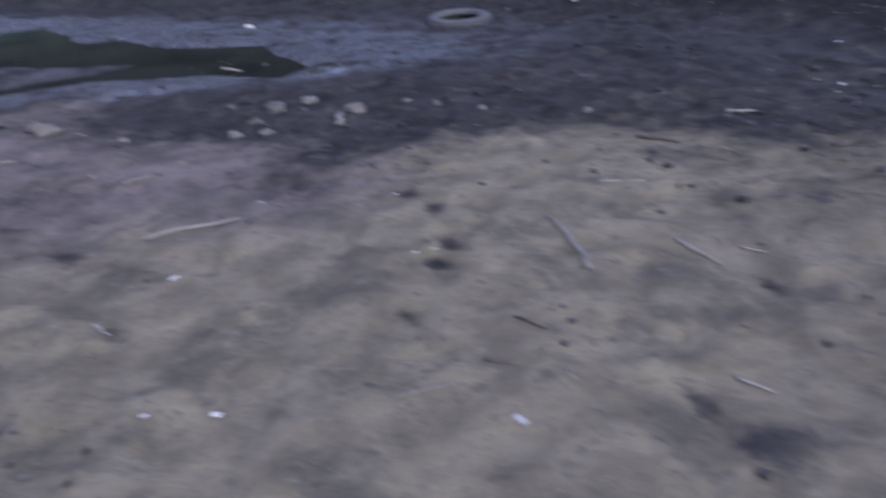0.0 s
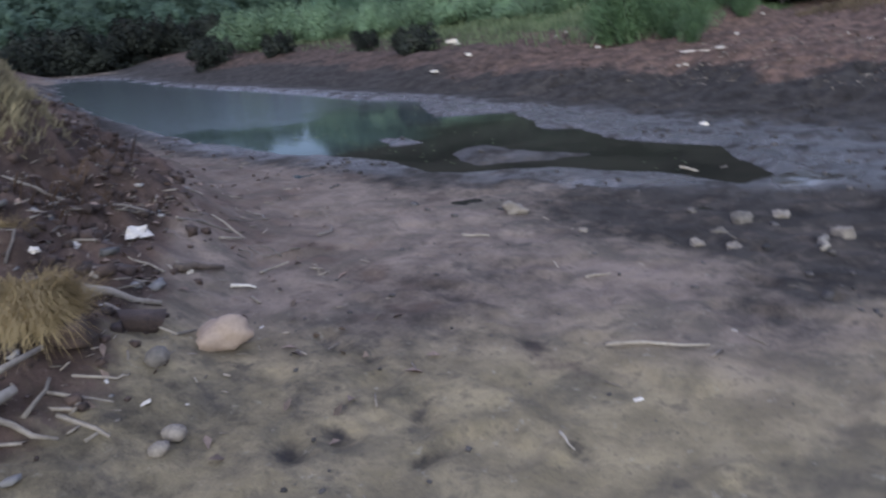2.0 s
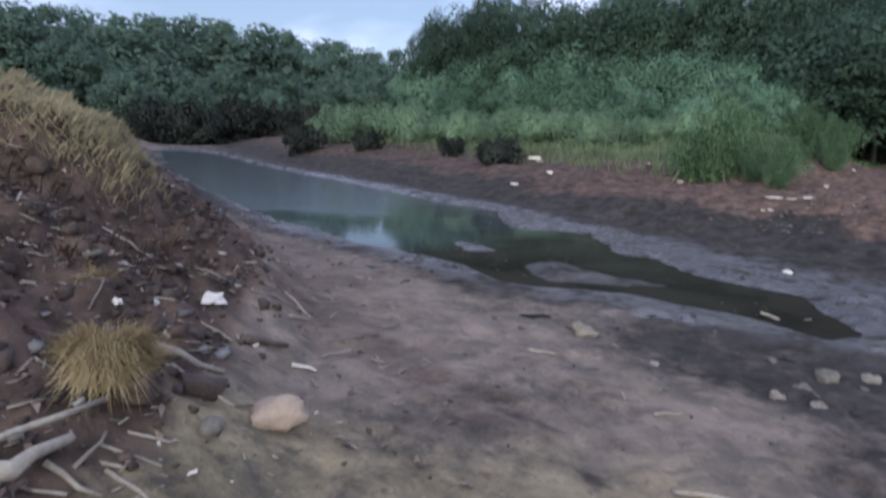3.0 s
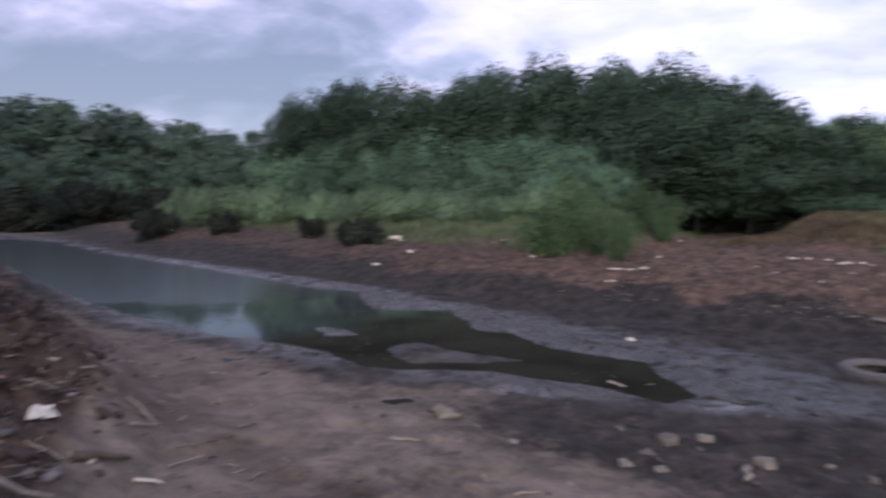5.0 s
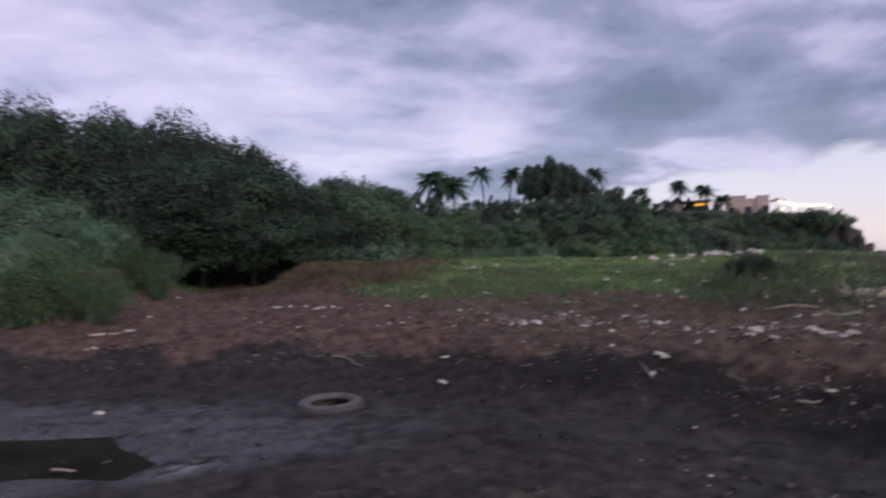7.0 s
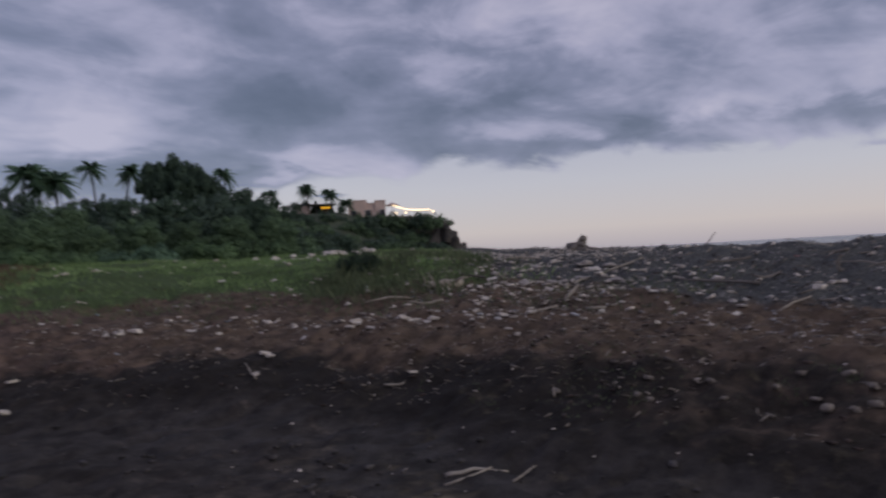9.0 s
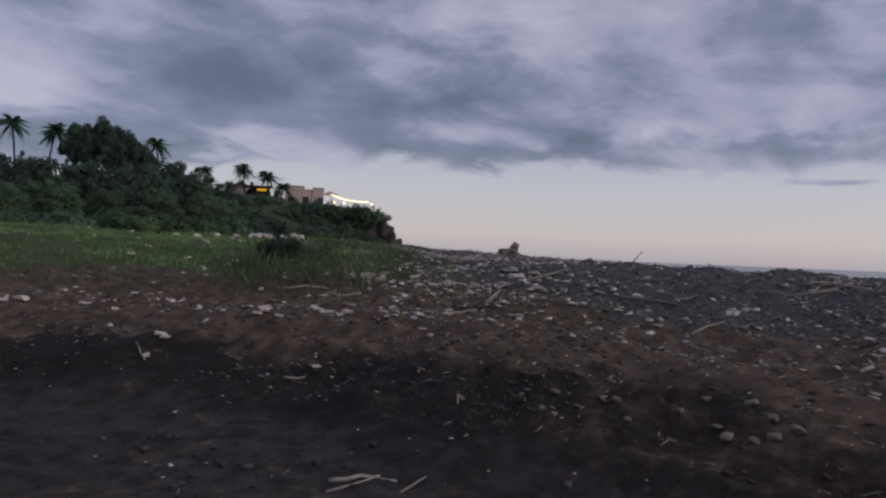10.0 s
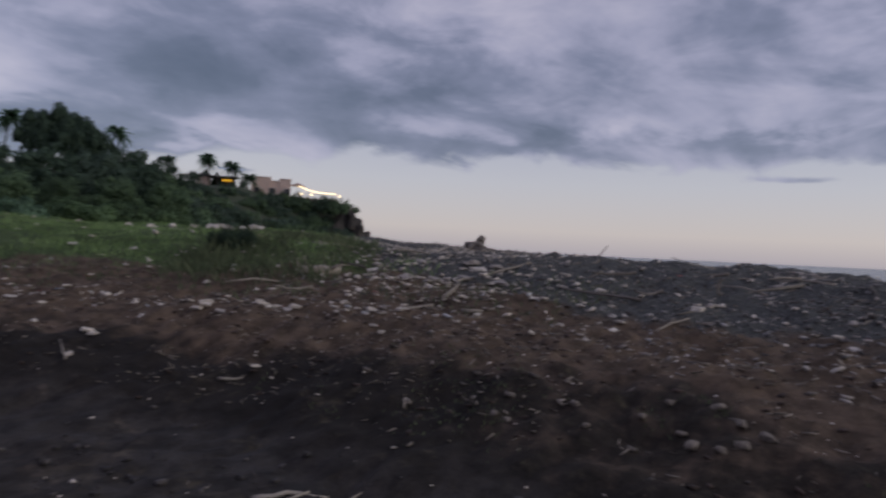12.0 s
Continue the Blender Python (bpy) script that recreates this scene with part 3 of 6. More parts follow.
# ---- the ground, the water, the headland ----
def build_ground():
    def axis(stops, reach):
        mid, lo, hi = [], stops[0][0], stops[-1]
        for (a, step), b in zip(stops[:-1], [q[0] for q in stops[1:-1]] + [hi]):
            mid += list(np.linspace(a, b, round((b - a) / step), endpoint=False))
        mid.append(hi)
        out, g = [], 0.06
        v = 0.0
        while v < reach:
            g *= 1.16
            v += g
            out.append(v)
        return np.array([lo - o for o in out[::-1]] + mid + [hi + o for o in out])

    xs, ys = axis([(-6.5, 0.07), (-3.0, 0.03), (2.5, 0.06), (7.5, 0.13), 15.0], 4600), axis([(1.8, 0.03), (5.8, 0.06), (11.5, 0.15), 20.0], 4600)
    gx, gy = np.meshgrid(xs, ys)
    gz = height(gx, gy)
    nx, ny = len(xs), len(ys)
    i = np.arange(nx * ny).reshape(ny, nx)
    quads = np.stack([i[:-1, :-1], i[:-1, 1:], i[1:, 1:], i[1:, :-1]], -1).reshape(-1, 4)
    me = mesh_of("ground", np.stack([gx, gy, gz], -1).reshape(-1, 3), quads, GROUND, True)
    x, y = gx.ravel(), gy.ravel()
    bed, left, pool, sea = zones(x, y)
    wob = fbm(x, y, 1.2, 4, 50)
    north = smooth(y - np.interp(x, [-3.4, -2.4, -1.0, -0.3, 0.3, 1.5, 2.2], [5.1, 4.5, 4.25, 3.95, 4.03, 4.2, 4.2]) + 0.7 * wob, -0.25, 0.8)
    north = north * (0.88 + 0.12 * smooth(y + 0.4 * wob, 5.9, 7.2))
    wet = np.clip(np.maximum(north, smooth(x + 0.8 * wob - 0.12 * y, 2.3, 3.2)), 0, 1)
    # damp flanks, with lens falloff painted in as extra darkening left and right
    wet = np.maximum(wet, 0.68 * smooth(-x + 0.9 * wob, 0.1, 1.6) * (1 - smooth(y, 4.0, 6.0)))
    wet = np.maximum(wet, 0.55 * smooth(x + 0.9 * wob, 0.7, 2.1))
    wet = np.maximum(wet, 1 - smooth(pool, 0.0, 0.5))
    wet = np.maximum(wet, 0.62 * np.exp(-((x - 1.30) / 0.20) ** 2 - ((y - 2.55) / 0.26) ** 2 + wob))
    # shade inside the footprints is put into the colour through this mask
    for fx, fy, a in FOOTPRINTS:
        u, v = (x - fx) * math.cos(a) + (y - fy) * math.sin(a), (y - fy) * math.cos(a) - (x - fx) * math.sin(a)
        wet = np.maximum(wet, 0.85 * np.exp(-((u / 0.05) ** 2 + ((v + 4.0 * u * u) / 0.10) ** 2) * (1 + fbm(x, y, 0.09, 2, 41))))
    # the trodden sand spit along the near bank stays drier
    wet = wet * (1 - 0.8 * smooth(-x - 0.2 * wob, 1.4, 2.6) * left * smooth(pool, 0.3, 1.1))
    dirt = np.maximum(smooth(bed + 0.9 * wob, 0.5, 1.7), 0.5 * smooth(bed + 0.6 * wob, -0.2, 0.6) * smooth(-y, -5.4, -4.2)) * (1 - left) + left * smooth(pool + 0.2 * wob, 0.2, 0.7) * np.maximum(smooth(bed + 0.3 * wob, 0.0, 0.5), 0.52 * smooth(bed + 0.8 * wob, -2.2, -0.6) * smooth(y + 0.6 * wob, 2.6, 3.8))
    sheen = (1 - smooth(pool, 0.2, 2.7 + 1.0 * wob)) * smooth(y - 0.1 * x + 0.5 * wob, 5.9, 6.9) * (1 - smooth(bed, -0.9, -0.1))
    sheen = np.maximum(sheen, 0.18 * smooth(x, 1.5, 3.0) * smooth(bed, -1.3, -0.7) * (1 - smooth(bed, -0.05, 0.35)) * smooth(y, 2.0, 4.0))
    sheen = np.maximum(sheen, 0.8 * (1 - smooth(pool, 0.0, 0.35)))
    sheen = sheen * (1 - 0.5 * (1 - smooth(signed_distance(x, y, BAR), 0.0, 0.15)))
    for pan, shine in zip(WET_PANS, (1.06, 1.3)):
        sheen = np.maximum(sheen, shine - shine * smooth(signed_distance(x, y, pan) + 0.1 * wob, -0.1, 0.12))
    turf = smooth(bed + 1.0 * wob, 4.2, 5.6) * (1 - left) * smooth(-(x - 0.78 * y - 1.5), -1.5, 2.0) * smooth(x + 0.16 * y, 2.6, 4.2)
    turf = np.maximum(turf, smooth(bed + wob, 3.5, 5.5) * (1 - left) * smooth(-x, 2.5, 4.0))
    turf = np.maximum(turf, left * smooth(bed + wob, 3.4, 4.4) * 0.6)
    stony = smooth(bed + 1.5 * wob + 1.6 * smooth(x - 0.78 * y, 2.0, 5.0), 4.0, 6.4) * smooth(x - 0.78 * y, -0.5, 2.5) * (1 - left)
    col = np.stack([wet, dirt, turf, np.ones_like(wet)], 1).astype(np.float32)
    me.attributes.new("zone", "FLOAT_COLOR", "POINT").data.foreach_set("color", col.ravel())
    me.attributes.new("cover", "FLOAT", "POINT").data.foreach_set("value", stony.astype(np.float32))
    rust = (1 - left) * smooth(-x + 0.6 * wob, -4.0, -0.5) * smooth(x + 0.8 * wob, -10.0, -5.0)
    me.attributes.new("rust", "FLOAT", "POINT").data.foreach_set("value", rust.astype(np.float32))
    rosy = smooth(y - 0.6 * x + 0.9 * wob, 3.4, 4.9)
    me.attributes.new("humus", "FLOAT", "POINT").data.foreach_set("value", np.maximum(left * smooth(bed, -2.6, -1.6), smooth(-x + wob, 4.5, 8.5)).astype(np.float32))
    silt = smooth(bed + 0.4 * wob, 0.0, 0.4) * (1 - smooth(bed + 0.4 * wob, 1.0, 1.7)) * smooth(x + wob, 0.5, 2.5) * (1 - left)
    me.attributes.new("silt", "FLOAT", "POINT").data.foreach_set("value", (0.65 * silt).astype(np.float32))
    me.attributes.new("rosy", "FLOAT", "POINT").data.foreach_set("value", rosy.astype(np.float32))
    me.attributes.new("sheen", "FLOAT", "POINT").data.foreach_set("value", sheen.astype(np.float32))
    return tagged(new("ground", me), "trodden grey sand, wet dark mud and brown earth banks at a river mouth", "ground", kind="structure")


build_ground()


def build_water():
    xs = np.concatenate([np.linspace(-75, -16, 30), np.linspace(-15.7, 1.5, 90)])
    ys = np.concatenate([np.linspace(5.3, 16, 60), np.linspace(16.5, 45, 24)])
    gx, gy = np.meshgrid(xs, ys)
    i = np.arange(gx.size).reshape(gx.shape)
    quads = np.stack([i[:-1, :-1], i[:-1, 1:], i[1:, 1:], i[1:, :-1]], -1).reshape(-1, 4)
    me = mesh_of("river_water", np.stack([gx, gy, 0 * gx], -1).reshape(-1, 3), quads, RIVER, True)
    fx, fy = gx.ravel(), gy.ravel()
    wob = fbm(fx, fy, 0.9, 3, 90)
    ruffle = 0.55 * smooth(-fx + 0.55 * (fy - 7.0) + 2.0 * wob, 6.4, 8.8)
    me.attributes.new("ruffle", "FLOAT", "POINT").data.foreach_set("value", ruffle.astype(np.float32))
    # shallow end hardly mirrors: murk and the wood's dark reflection are in its colour
    clear = 0.04 + 0.46 * smooth(-fx + 0.8 * wob, 4.4, 5.3)
    me.attributes.new("clear", "FLOAT", "POINT").data.foreach_set("value", clear.astype(np.float32))
    tagged(new("river_water", me), "shallow murky river water with dark reflections of the trees", "water", kind="structure")
    v = [(-400, -4500, -1.0), (4800, -4500, -1.0), (4800, 4800, -1.0), (-400, 4800, -1.0)]
    tagged(new("sea_water", mesh_of("sea_water", v, [(0, 1, 2, 3)], SEA)), "dull blue-grey evening sea behind the beach", "sea", kind="structure")


build_water()


def headland_top(az):
    """Height of the headland's upper edge by direction."""
    return np.interp(az, [-80, -50, -20, 4, 14, 22, 28, 36, 39.5, 40.6], [8, 8, 8, 6.5, 7.0, 7.8, 8.3, 8.2, 7.6, 6.6])


def build_headland():
    az = np.linspace(-85, 41.3, 150)
    run = np.linspace(0, 1, 30)
    A, R = np.meshgrid(az, run)
    front = np.interp(A, [-85, -45, -5, 10, 25, 41.3], [62, 58, 48, 46, 60, 112])
    back = np.interp(A, [-85, -45, -5, 10, 25, 36, 41.3], [110, 105, 100, 100, 100, 116, 124])
    d = front + (back - front) * R
    a = np.radians(A)
    x, y = HUB[0] + d * np.sin(a), HUB[1] + d * np.cos(a)
    rise = np.interp(R, [0, 0.25, 0.6, 0.85, 1], [0, 0.30, 0.72, 1.0, 1.0])
    tip = smooth(A, 37.5, 40.5)
    rise = rise * (1 - tip) + np.interp(R, [0, 0.06, 0.3, 0.75, 1], [0, 0.65, 0.97, 1.0, 0.9]) * tip
    fall = 1 - smooth(A + 0.9 * fbm(R * 9.0, A * 0.0, 1.0, 3, 72), 39.3, 41.2) * 0.85
    z = 1.1 + (headland_top(A) - 1.1) * rise * fall + fbm(x, y, 6.0, 4, 70) * (1.2 + 1.4 * smooth(A, 36, 40)) * rise
    z = np.where(R == 0, -0.5, z)
    i = np.arange(A.size).reshape(A.shape)
    quads = np.stack([i[:-1, :-1], i[:-1, 1:], i[1:, 1:], i[1:, :-1]], -1).reshape(-1, 4)
    me = mesh_of("headland", np.stack([x, y, z], -1).reshape(-1, 3), quads, SLOPE, True)
    me.materials.append(CLIFF)
    me.polygons.foreach_set("material_index", (A[:-1, :-1].ravel() > 38.4).astype(np.int32))
    tagged(new("headland", me), "dark overgrown headland ending in a rocky cliff above the sea", "headland", kind="structure")
    return lambda az_, r_: (
        float(np.interp(az_, [-85, -45, -5, 10, 25, 41.3], [62, 58, 48, 46, 60, 112]) * (1 - r_) + np.interp(az_, [-85, -45, -5, 10, 25, 36, 41.3], [110, 105, 100, 100, 100, 116, 124]) * r_),
        float(1.1 + (headland_top(az_) - 1.1) * np.interp(r_, [0, 0.25, 0.6, 0.85, 1], [0, 0.30, 0.72, 1.0, 1.0])))


headland_at = build_headland()


# ---- trees, palms, bushes ----
def crown_mesh(name, seed, radius, tall, clumps, per, leaf, mat, low=0.0, ragged=0.35, tuft=0.45, far_off=False):
    """A crown of many leaves in clumps on an uneven dome, the upper ones drawn up into tufts; low is the height of its underside."""
    rng = np.random.default_rng(seed)
    c, nr = [], []
    for k in range(clumps):
        u = rng.normal(size=3)
        u[2] = u[2] * 1.1 + 0.15
        u /= np.linalg.norm(u)
        far = rng.uniform(0.55, 0.92) if k % 4 else rng.uniform(0.2, 0.6)
        mid = np.array([u[0] * radius * far, u[1] * radius * far, low + tall * 0.46 + u[2] * tall * 0.46 * far])
        size = rng.uniform(0.16, 0.16 + ragged * 0.5) * radius
        v = rng.normal(size=(per, 3))
        v /= np.linalg.norm(v, axis=1, keepdims=True)
        r = size * rng.uniform(0.35, 1.0, (per, 1)) ** 0.6
        pull = np.where(v[:, 2:] > 0, 1.0 - tuft * v[:, 2:], 1.0)
        c.append(mid + v * r * np.concatenate([pull, pull, np.full_like(pull, 0.75 + 0.9 * tuft if u[2] > 0.2 else 0.75)], 1))
        nr.append(v + rng.normal(size=(per, 3)) * 0.22 + [0, 0, 0.5])
    n = clumps * per // 4
    core = rng.normal(size=(n, 3))
    core /= np.linalg.norm(core, axis=1, keepdims=True)
    nr.append(core + rng.normal(size=(n, 3)) * 0.4 + [0, 0, 0.4])
    c.append(core * rng.uniform(0.5, 0.86, (n, 1)) * [radius * 0.9, radius * 0.9, tall * 0.47] + [0, 0, low + tall * 0.45])
    v, f = leaves(np.concatenate(c), np.concatenate(nr), leaf, leaf * 0.72, rng, far_off)
    return mesh_of(name, v, f, mat)


def trunk_mesh(name, seed, tall, girth, spread, limbs=5):
    rng = random.Random(seed)
    lean = [rng.uniform(-0.1, 0.1) * tall for _ in range(2)]
    pts = [(lean[0] * t * t, lean[1] * t * t, -0.3 + tall * t) for t in (0, 0.06, 0.3, 0.6, 0.85, 1)]
    pieces = [tube(pts, [girth * 1.5, girth * 1.1, girth * 0.9, girth * 0.7, girth * 0.4, girth * 0.1])]
    for k in range(limbs):
        a, b = 2 * math.pi * (k + rng.random() * 0.6) / limbs, rng.uniform(0.25, 0.7)
        x0, y0, z0 = lean[0] * b * b, lean[1] * b * b, tall * b - 0.3
        ln = spread * rng.uniform(0.6, 1.0)
        pieces.append(tube([(x0 + math.cos(a) * ln * t, y0 + math.sin(a) * ln * t, z0 + ln * 0.7 * t ** 1.4) for t in (0, 0.3, 0.65, 1)], [girth * 0.5, girth * 0.38, girth * 0.24, girth * 0.06], 5))
    v, f = joined(pieces)
    return mesh_of(name, v, f, BARK, True)


def tree_kind(seed, radius, tall, mat, clumps=34, per=150, leaf=0.30, low=1.0, name="tree", girth=0.16, tuft=0.45, far_off=False):
    root = new(name)
    part("trunk", trunk_mesh("trunk", seed, low + tall * 0.7, girth, radius * 0.7), root)
    part("crown", crown_mesh("crown", seed, radius, tall, clumps, per, leaf, mat, low, 0.35, tuft, far_off), root)
    return root, low + tall


def bush_kind(seed, radius, tall, mat, clumps=22, per=130, leaf=0.16, far_off=False):
    root = new("bush")
    rng = random.Random(seed)
    stems = []
    for k in range(7):
        a = 2 * math.pi * k / 7 + rng.random()
        r = radius * rng.uniform(0.3, 0.8)
        stems.append(tube([(0.05 * math.cos(a), 0.05 * math.sin(a), -0.15), (r * 0.5 * math.cos(a), r * 0.5 * math.sin(a), tall * 0.35), (r * math.cos(a), r * math.sin(a), tall * 0.75)], [0.03, 0.02, 0.006], 5))
    v, f = joined(stems)
    part("stem", mesh_of("stem", v, f, BARK, True), root)
    part("foliage", crown_mesh("foliage", seed, radius, tall * 1.05, clumps, per, leaf, mat, -0.12 * tall, far_off=far_off), root)
    return root, tall


def plume_kind(seed, radius, tall, mat, stems=20, per=330, leaf=0.075):
    """A feathery bush: arching stems, each a plume of small leaves."""
    root = new("bush")
    rng = random.Random(seed)
    gen = np.random.default_rng(seed)
    wood, c, nr = [], [], []
    for k in range(stems):
        a = 2 * math.pi * k / stems + rng.uniform(-0.3, 0.3)
        r, top = radius * rng.uniform(0.15, 0.95), tall * rng.uniform(0.55, 1.0)
        top *= 1.0 - 0.45 * (r / radius) ** 2
        way = (math.cos(a), math.sin(a))
        pts = [(way[0] * r * t ** 1.4, way[1] * r * t ** 1.4, -0.1 + (top + 0.1) * (1.15 * t - 0.15 * t * t)) for t in (0, 0.25, 0.5, 0.75, 1)]
        wood.append(tube(pts, [0.022, 0.017, 0.012, 0.007, 0.002], 5))
        t = gen.uniform(0.12, 1.04, per)
        axis = np.stack([np.interp(t, [0, 0.25, 0.5, 0.75, 1.04], [q[i] for q in pts]) for i in range(3)], 1)
        v = gen.normal(size=(per, 3))
        v /= np.linalg.norm(v, axis=1, keepdims=True)
        fat = radius * 0.30 * np.sin(np.pi * np.clip(1.08 - t, 0.06, 0.95)) ** 0.7
        c.append(axis + v * (fat * gen.uniform(0.3, 1.0, per) ** 0.5)[:, None])
        nr.append(v + gen.normal(size=(per, 3)) * 0.3 + [0, 0, 0.45])
    v, f = joined(wood)
    part("stem", mesh_of("stem", v, f, BARK, True), root)
    v, f = leaves(np.concatenate(c), np.concatenate(nr), leaf, leaf * 0.5, gen)
    part("foliage", mesh_of("foliage", v, f, mat), root)
    return root, tall


def plant(kinds, spots, label, category, group, ground=None, seed=1):
    """Copies of the kinds at spots of (direction, distance, top elevation, width factor)."""
    rng = random.Random(seed)
    for k, (az, dist, el, wide) in enumerate(spots):
        root, tall = kinds[k % len(kinds)]
        x, y = polar(az, dist)
        z0 = ground_z(x, y) - 0.05 if ground is None else ground
        high = (1.33 + dist * math.tan(radians(el)) - z0) * 1.075
        s = high / tall
        m = pose(x, y, z0, 0, 0, rng.uniform(0, 360)) @ Matrix.Diagonal((s * wide, s * wide, s, 1))
        tagged(copy_thing(root, m), label, category, group, "thing")


def drop(*kinds):
    """Remove the patterns that were only there to be copied."""
    for root, _ in kinds:
        for o in (*root.children_recursive, root):
            bpy.data.objects.remove(o)


def build_woods():
    dark = [tree_kind(s, 2.9, 6.6, LEAF_DARK, 84, 240, 0.135, 0.0, far_off=True) for s in (11, 12, 13)]
    mid = [tree_kind(s, 2.6, 4.2, LEAF_MID, 56, 240, 0.122, -0.1, far_off=True) for s in (21, 22, 23)]
    open_kind = [tree_kind(s, 3.3, 4.9, LEAF_DARK, 80, 250, 0.155, 1.0, girth=0.08, far_off=True) for s in (15, 16)]
    main = [(-43.0, 30, 8.9, 0.7), (-40.8, 29, 10.4, 0.85), (-38, 31, 11.2, 0.9), (-34.5, 28, 11.2, 1.0), (-31, 31, 11.3, 0.9), (-27.3, 28, 12.4, 1.0), (-23.2, 30, 12.8, 1.0), (-19.4, 28, 13.7, 0.95), (-16, 31, 12.8, 1.0),
            (-12.8, 29, 12.6, 0.9), (-10.2, 31, 12.4, 0.9), (-7.2, 30, 11.3, 0.85), (-5.0, 31, 9.6, 0.9), (-1.8, 35, 8.1, 1.1), (1.0, 36, 8.5, 1.0), (3.8, 37, 7.3, 1.1), (-14.5, 26, 10.2, 1.0), (-1.4, 27, 6.4, 1.0)]
    plant(dark, main, "tall dark green broadleaf tree at the edge of the wood", "tree", "trees of the wood", seed=2)
    plant(open_kind, [(-11.4, 25.2, 9.6, 1.3), (-8.0, 25.4, 9.2, 1.3), (-4.4, 25.8, 7.8, 1.3), (-9.8, 24.0, 7.0, 1.55), (-6.0, 24.0, 6.2, 1.55)], "spreading dark tree with a deep shaded hollow beneath it", "tree", "trees over the hollow", seed=13)
    under = [(-43, 29, 5.2, 1.1), (-39, 28, 6.5, 1.1), (-35, 28, 6.9, 1.2), (-31, 27, 7.1, 1.2), (-27, 27, 6.9, 1.2), (-23, 26, 7.2, 1.1), (-19.5, 25, 6.4, 1.1), (-41, 26.5, 4.0, 1.1), (-36, 26, 4.6, 1.1), (-31.5, 25, 4.9, 1.1), (-27, 24, 4.4, 1.1), (-17, 23, 5.0, 1.0), (-13.5, 24, 5.3, 1.0), (-22, 22.5, 3.6, 1.1)]
    plant(mid, under, "vine-covered green undergrowth tree below the tall wood", "tree", "undergrowth trees", seed=3)
    far_dark = [tree_kind(s, 2.9, 6.6, LEAF_DARK, 44, 90, 0.30, 0.0, tuft=0.0, far_off=True) for s in (17, 18, 19)]
    round_kind = [tree_kind(s, 2.3, 2.4, LEAF_DARK, 30, 130, 0.24, 4.8, girth=0.14, tuft=0.0, far_off=True) for s in (27, 28)]
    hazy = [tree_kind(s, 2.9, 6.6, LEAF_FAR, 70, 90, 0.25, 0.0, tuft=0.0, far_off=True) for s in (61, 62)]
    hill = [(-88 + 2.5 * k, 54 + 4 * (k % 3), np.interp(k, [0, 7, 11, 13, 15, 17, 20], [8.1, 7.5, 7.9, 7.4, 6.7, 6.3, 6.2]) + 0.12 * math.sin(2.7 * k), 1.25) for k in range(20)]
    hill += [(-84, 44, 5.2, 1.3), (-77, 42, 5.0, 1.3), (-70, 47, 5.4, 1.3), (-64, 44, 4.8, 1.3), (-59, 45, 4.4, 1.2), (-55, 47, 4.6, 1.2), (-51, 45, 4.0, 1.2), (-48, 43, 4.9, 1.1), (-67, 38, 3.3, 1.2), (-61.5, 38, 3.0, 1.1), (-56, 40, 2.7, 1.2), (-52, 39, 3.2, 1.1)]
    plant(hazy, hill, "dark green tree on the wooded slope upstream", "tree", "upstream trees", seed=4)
    soft = [tree_kind(s, 2.9, 6.0, LEAF_SOFT, 50, 110, 0.25, -0.2, tuft=0.0, far_off=True) for s in (25, 26)]
    right = [(5.6, 42, 6.6, 1.0), (8.6, 46, 6.2, 1.0), (12, 48, 5.2, 1.1), (15, 47, 6.0, 1.0), (18.5, 50, 6.4, 1.0), (21.5, 52, 6.2, 1.0), (13.8, 44, 4.4, 1.1), (20, 46, 4.6, 1.1), (24.6, 58, 5.4, 1.0), (2.5, 29, 4.2, 1.1), (-8.5, 34, 6.0, 1.2), (-5.5, 36, 6.0, 1.2), (-11.5, 34, 6.0, 1.2), (-3, 38, 6, 1.2), (-15, 38, 7.0, 1.2)]
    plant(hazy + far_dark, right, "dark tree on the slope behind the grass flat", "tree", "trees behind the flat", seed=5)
    front = [(3.6, 31, 6.0, 0.95), (6.6, 32, 5.2, 1.0), (9.6, 34, 4.4, 1.05), (12.8, 35, 3.9, 1.1), (16.2, 38, 4.2, 1.05), (19.4, 41, 4.0, 1.1), (23, 45, 4.2, 1.05), (10.8, 41, 5.6, 0.95), (-0.6, 33, 7.4, 0.9), (1.9, 34, 7.7, 0.9), (4.6, 36, 7.2, 0.9), (26.4, 56, 4.2, 1.0)]
    plant(soft, front, "rounded grey-green tree at the back of the grass flat", "tree", "rounded trees", seed=15)
    crowns = [(16.9, 76, 7.9, 0.56), (18.4, 77, 8.4, 0.64), (19.8, 76, 7.9, 0.58), (20.7, 75, 7.5, 0.48), (17.7, 75, 7.2, 0.6), (19.4, 74, 7.2, 0.6)]
    plant(round_kind, crowns, "big dark round-crowned tree standing out against the sky", "tree", "trees on the ridge", 1.5, seed=18)
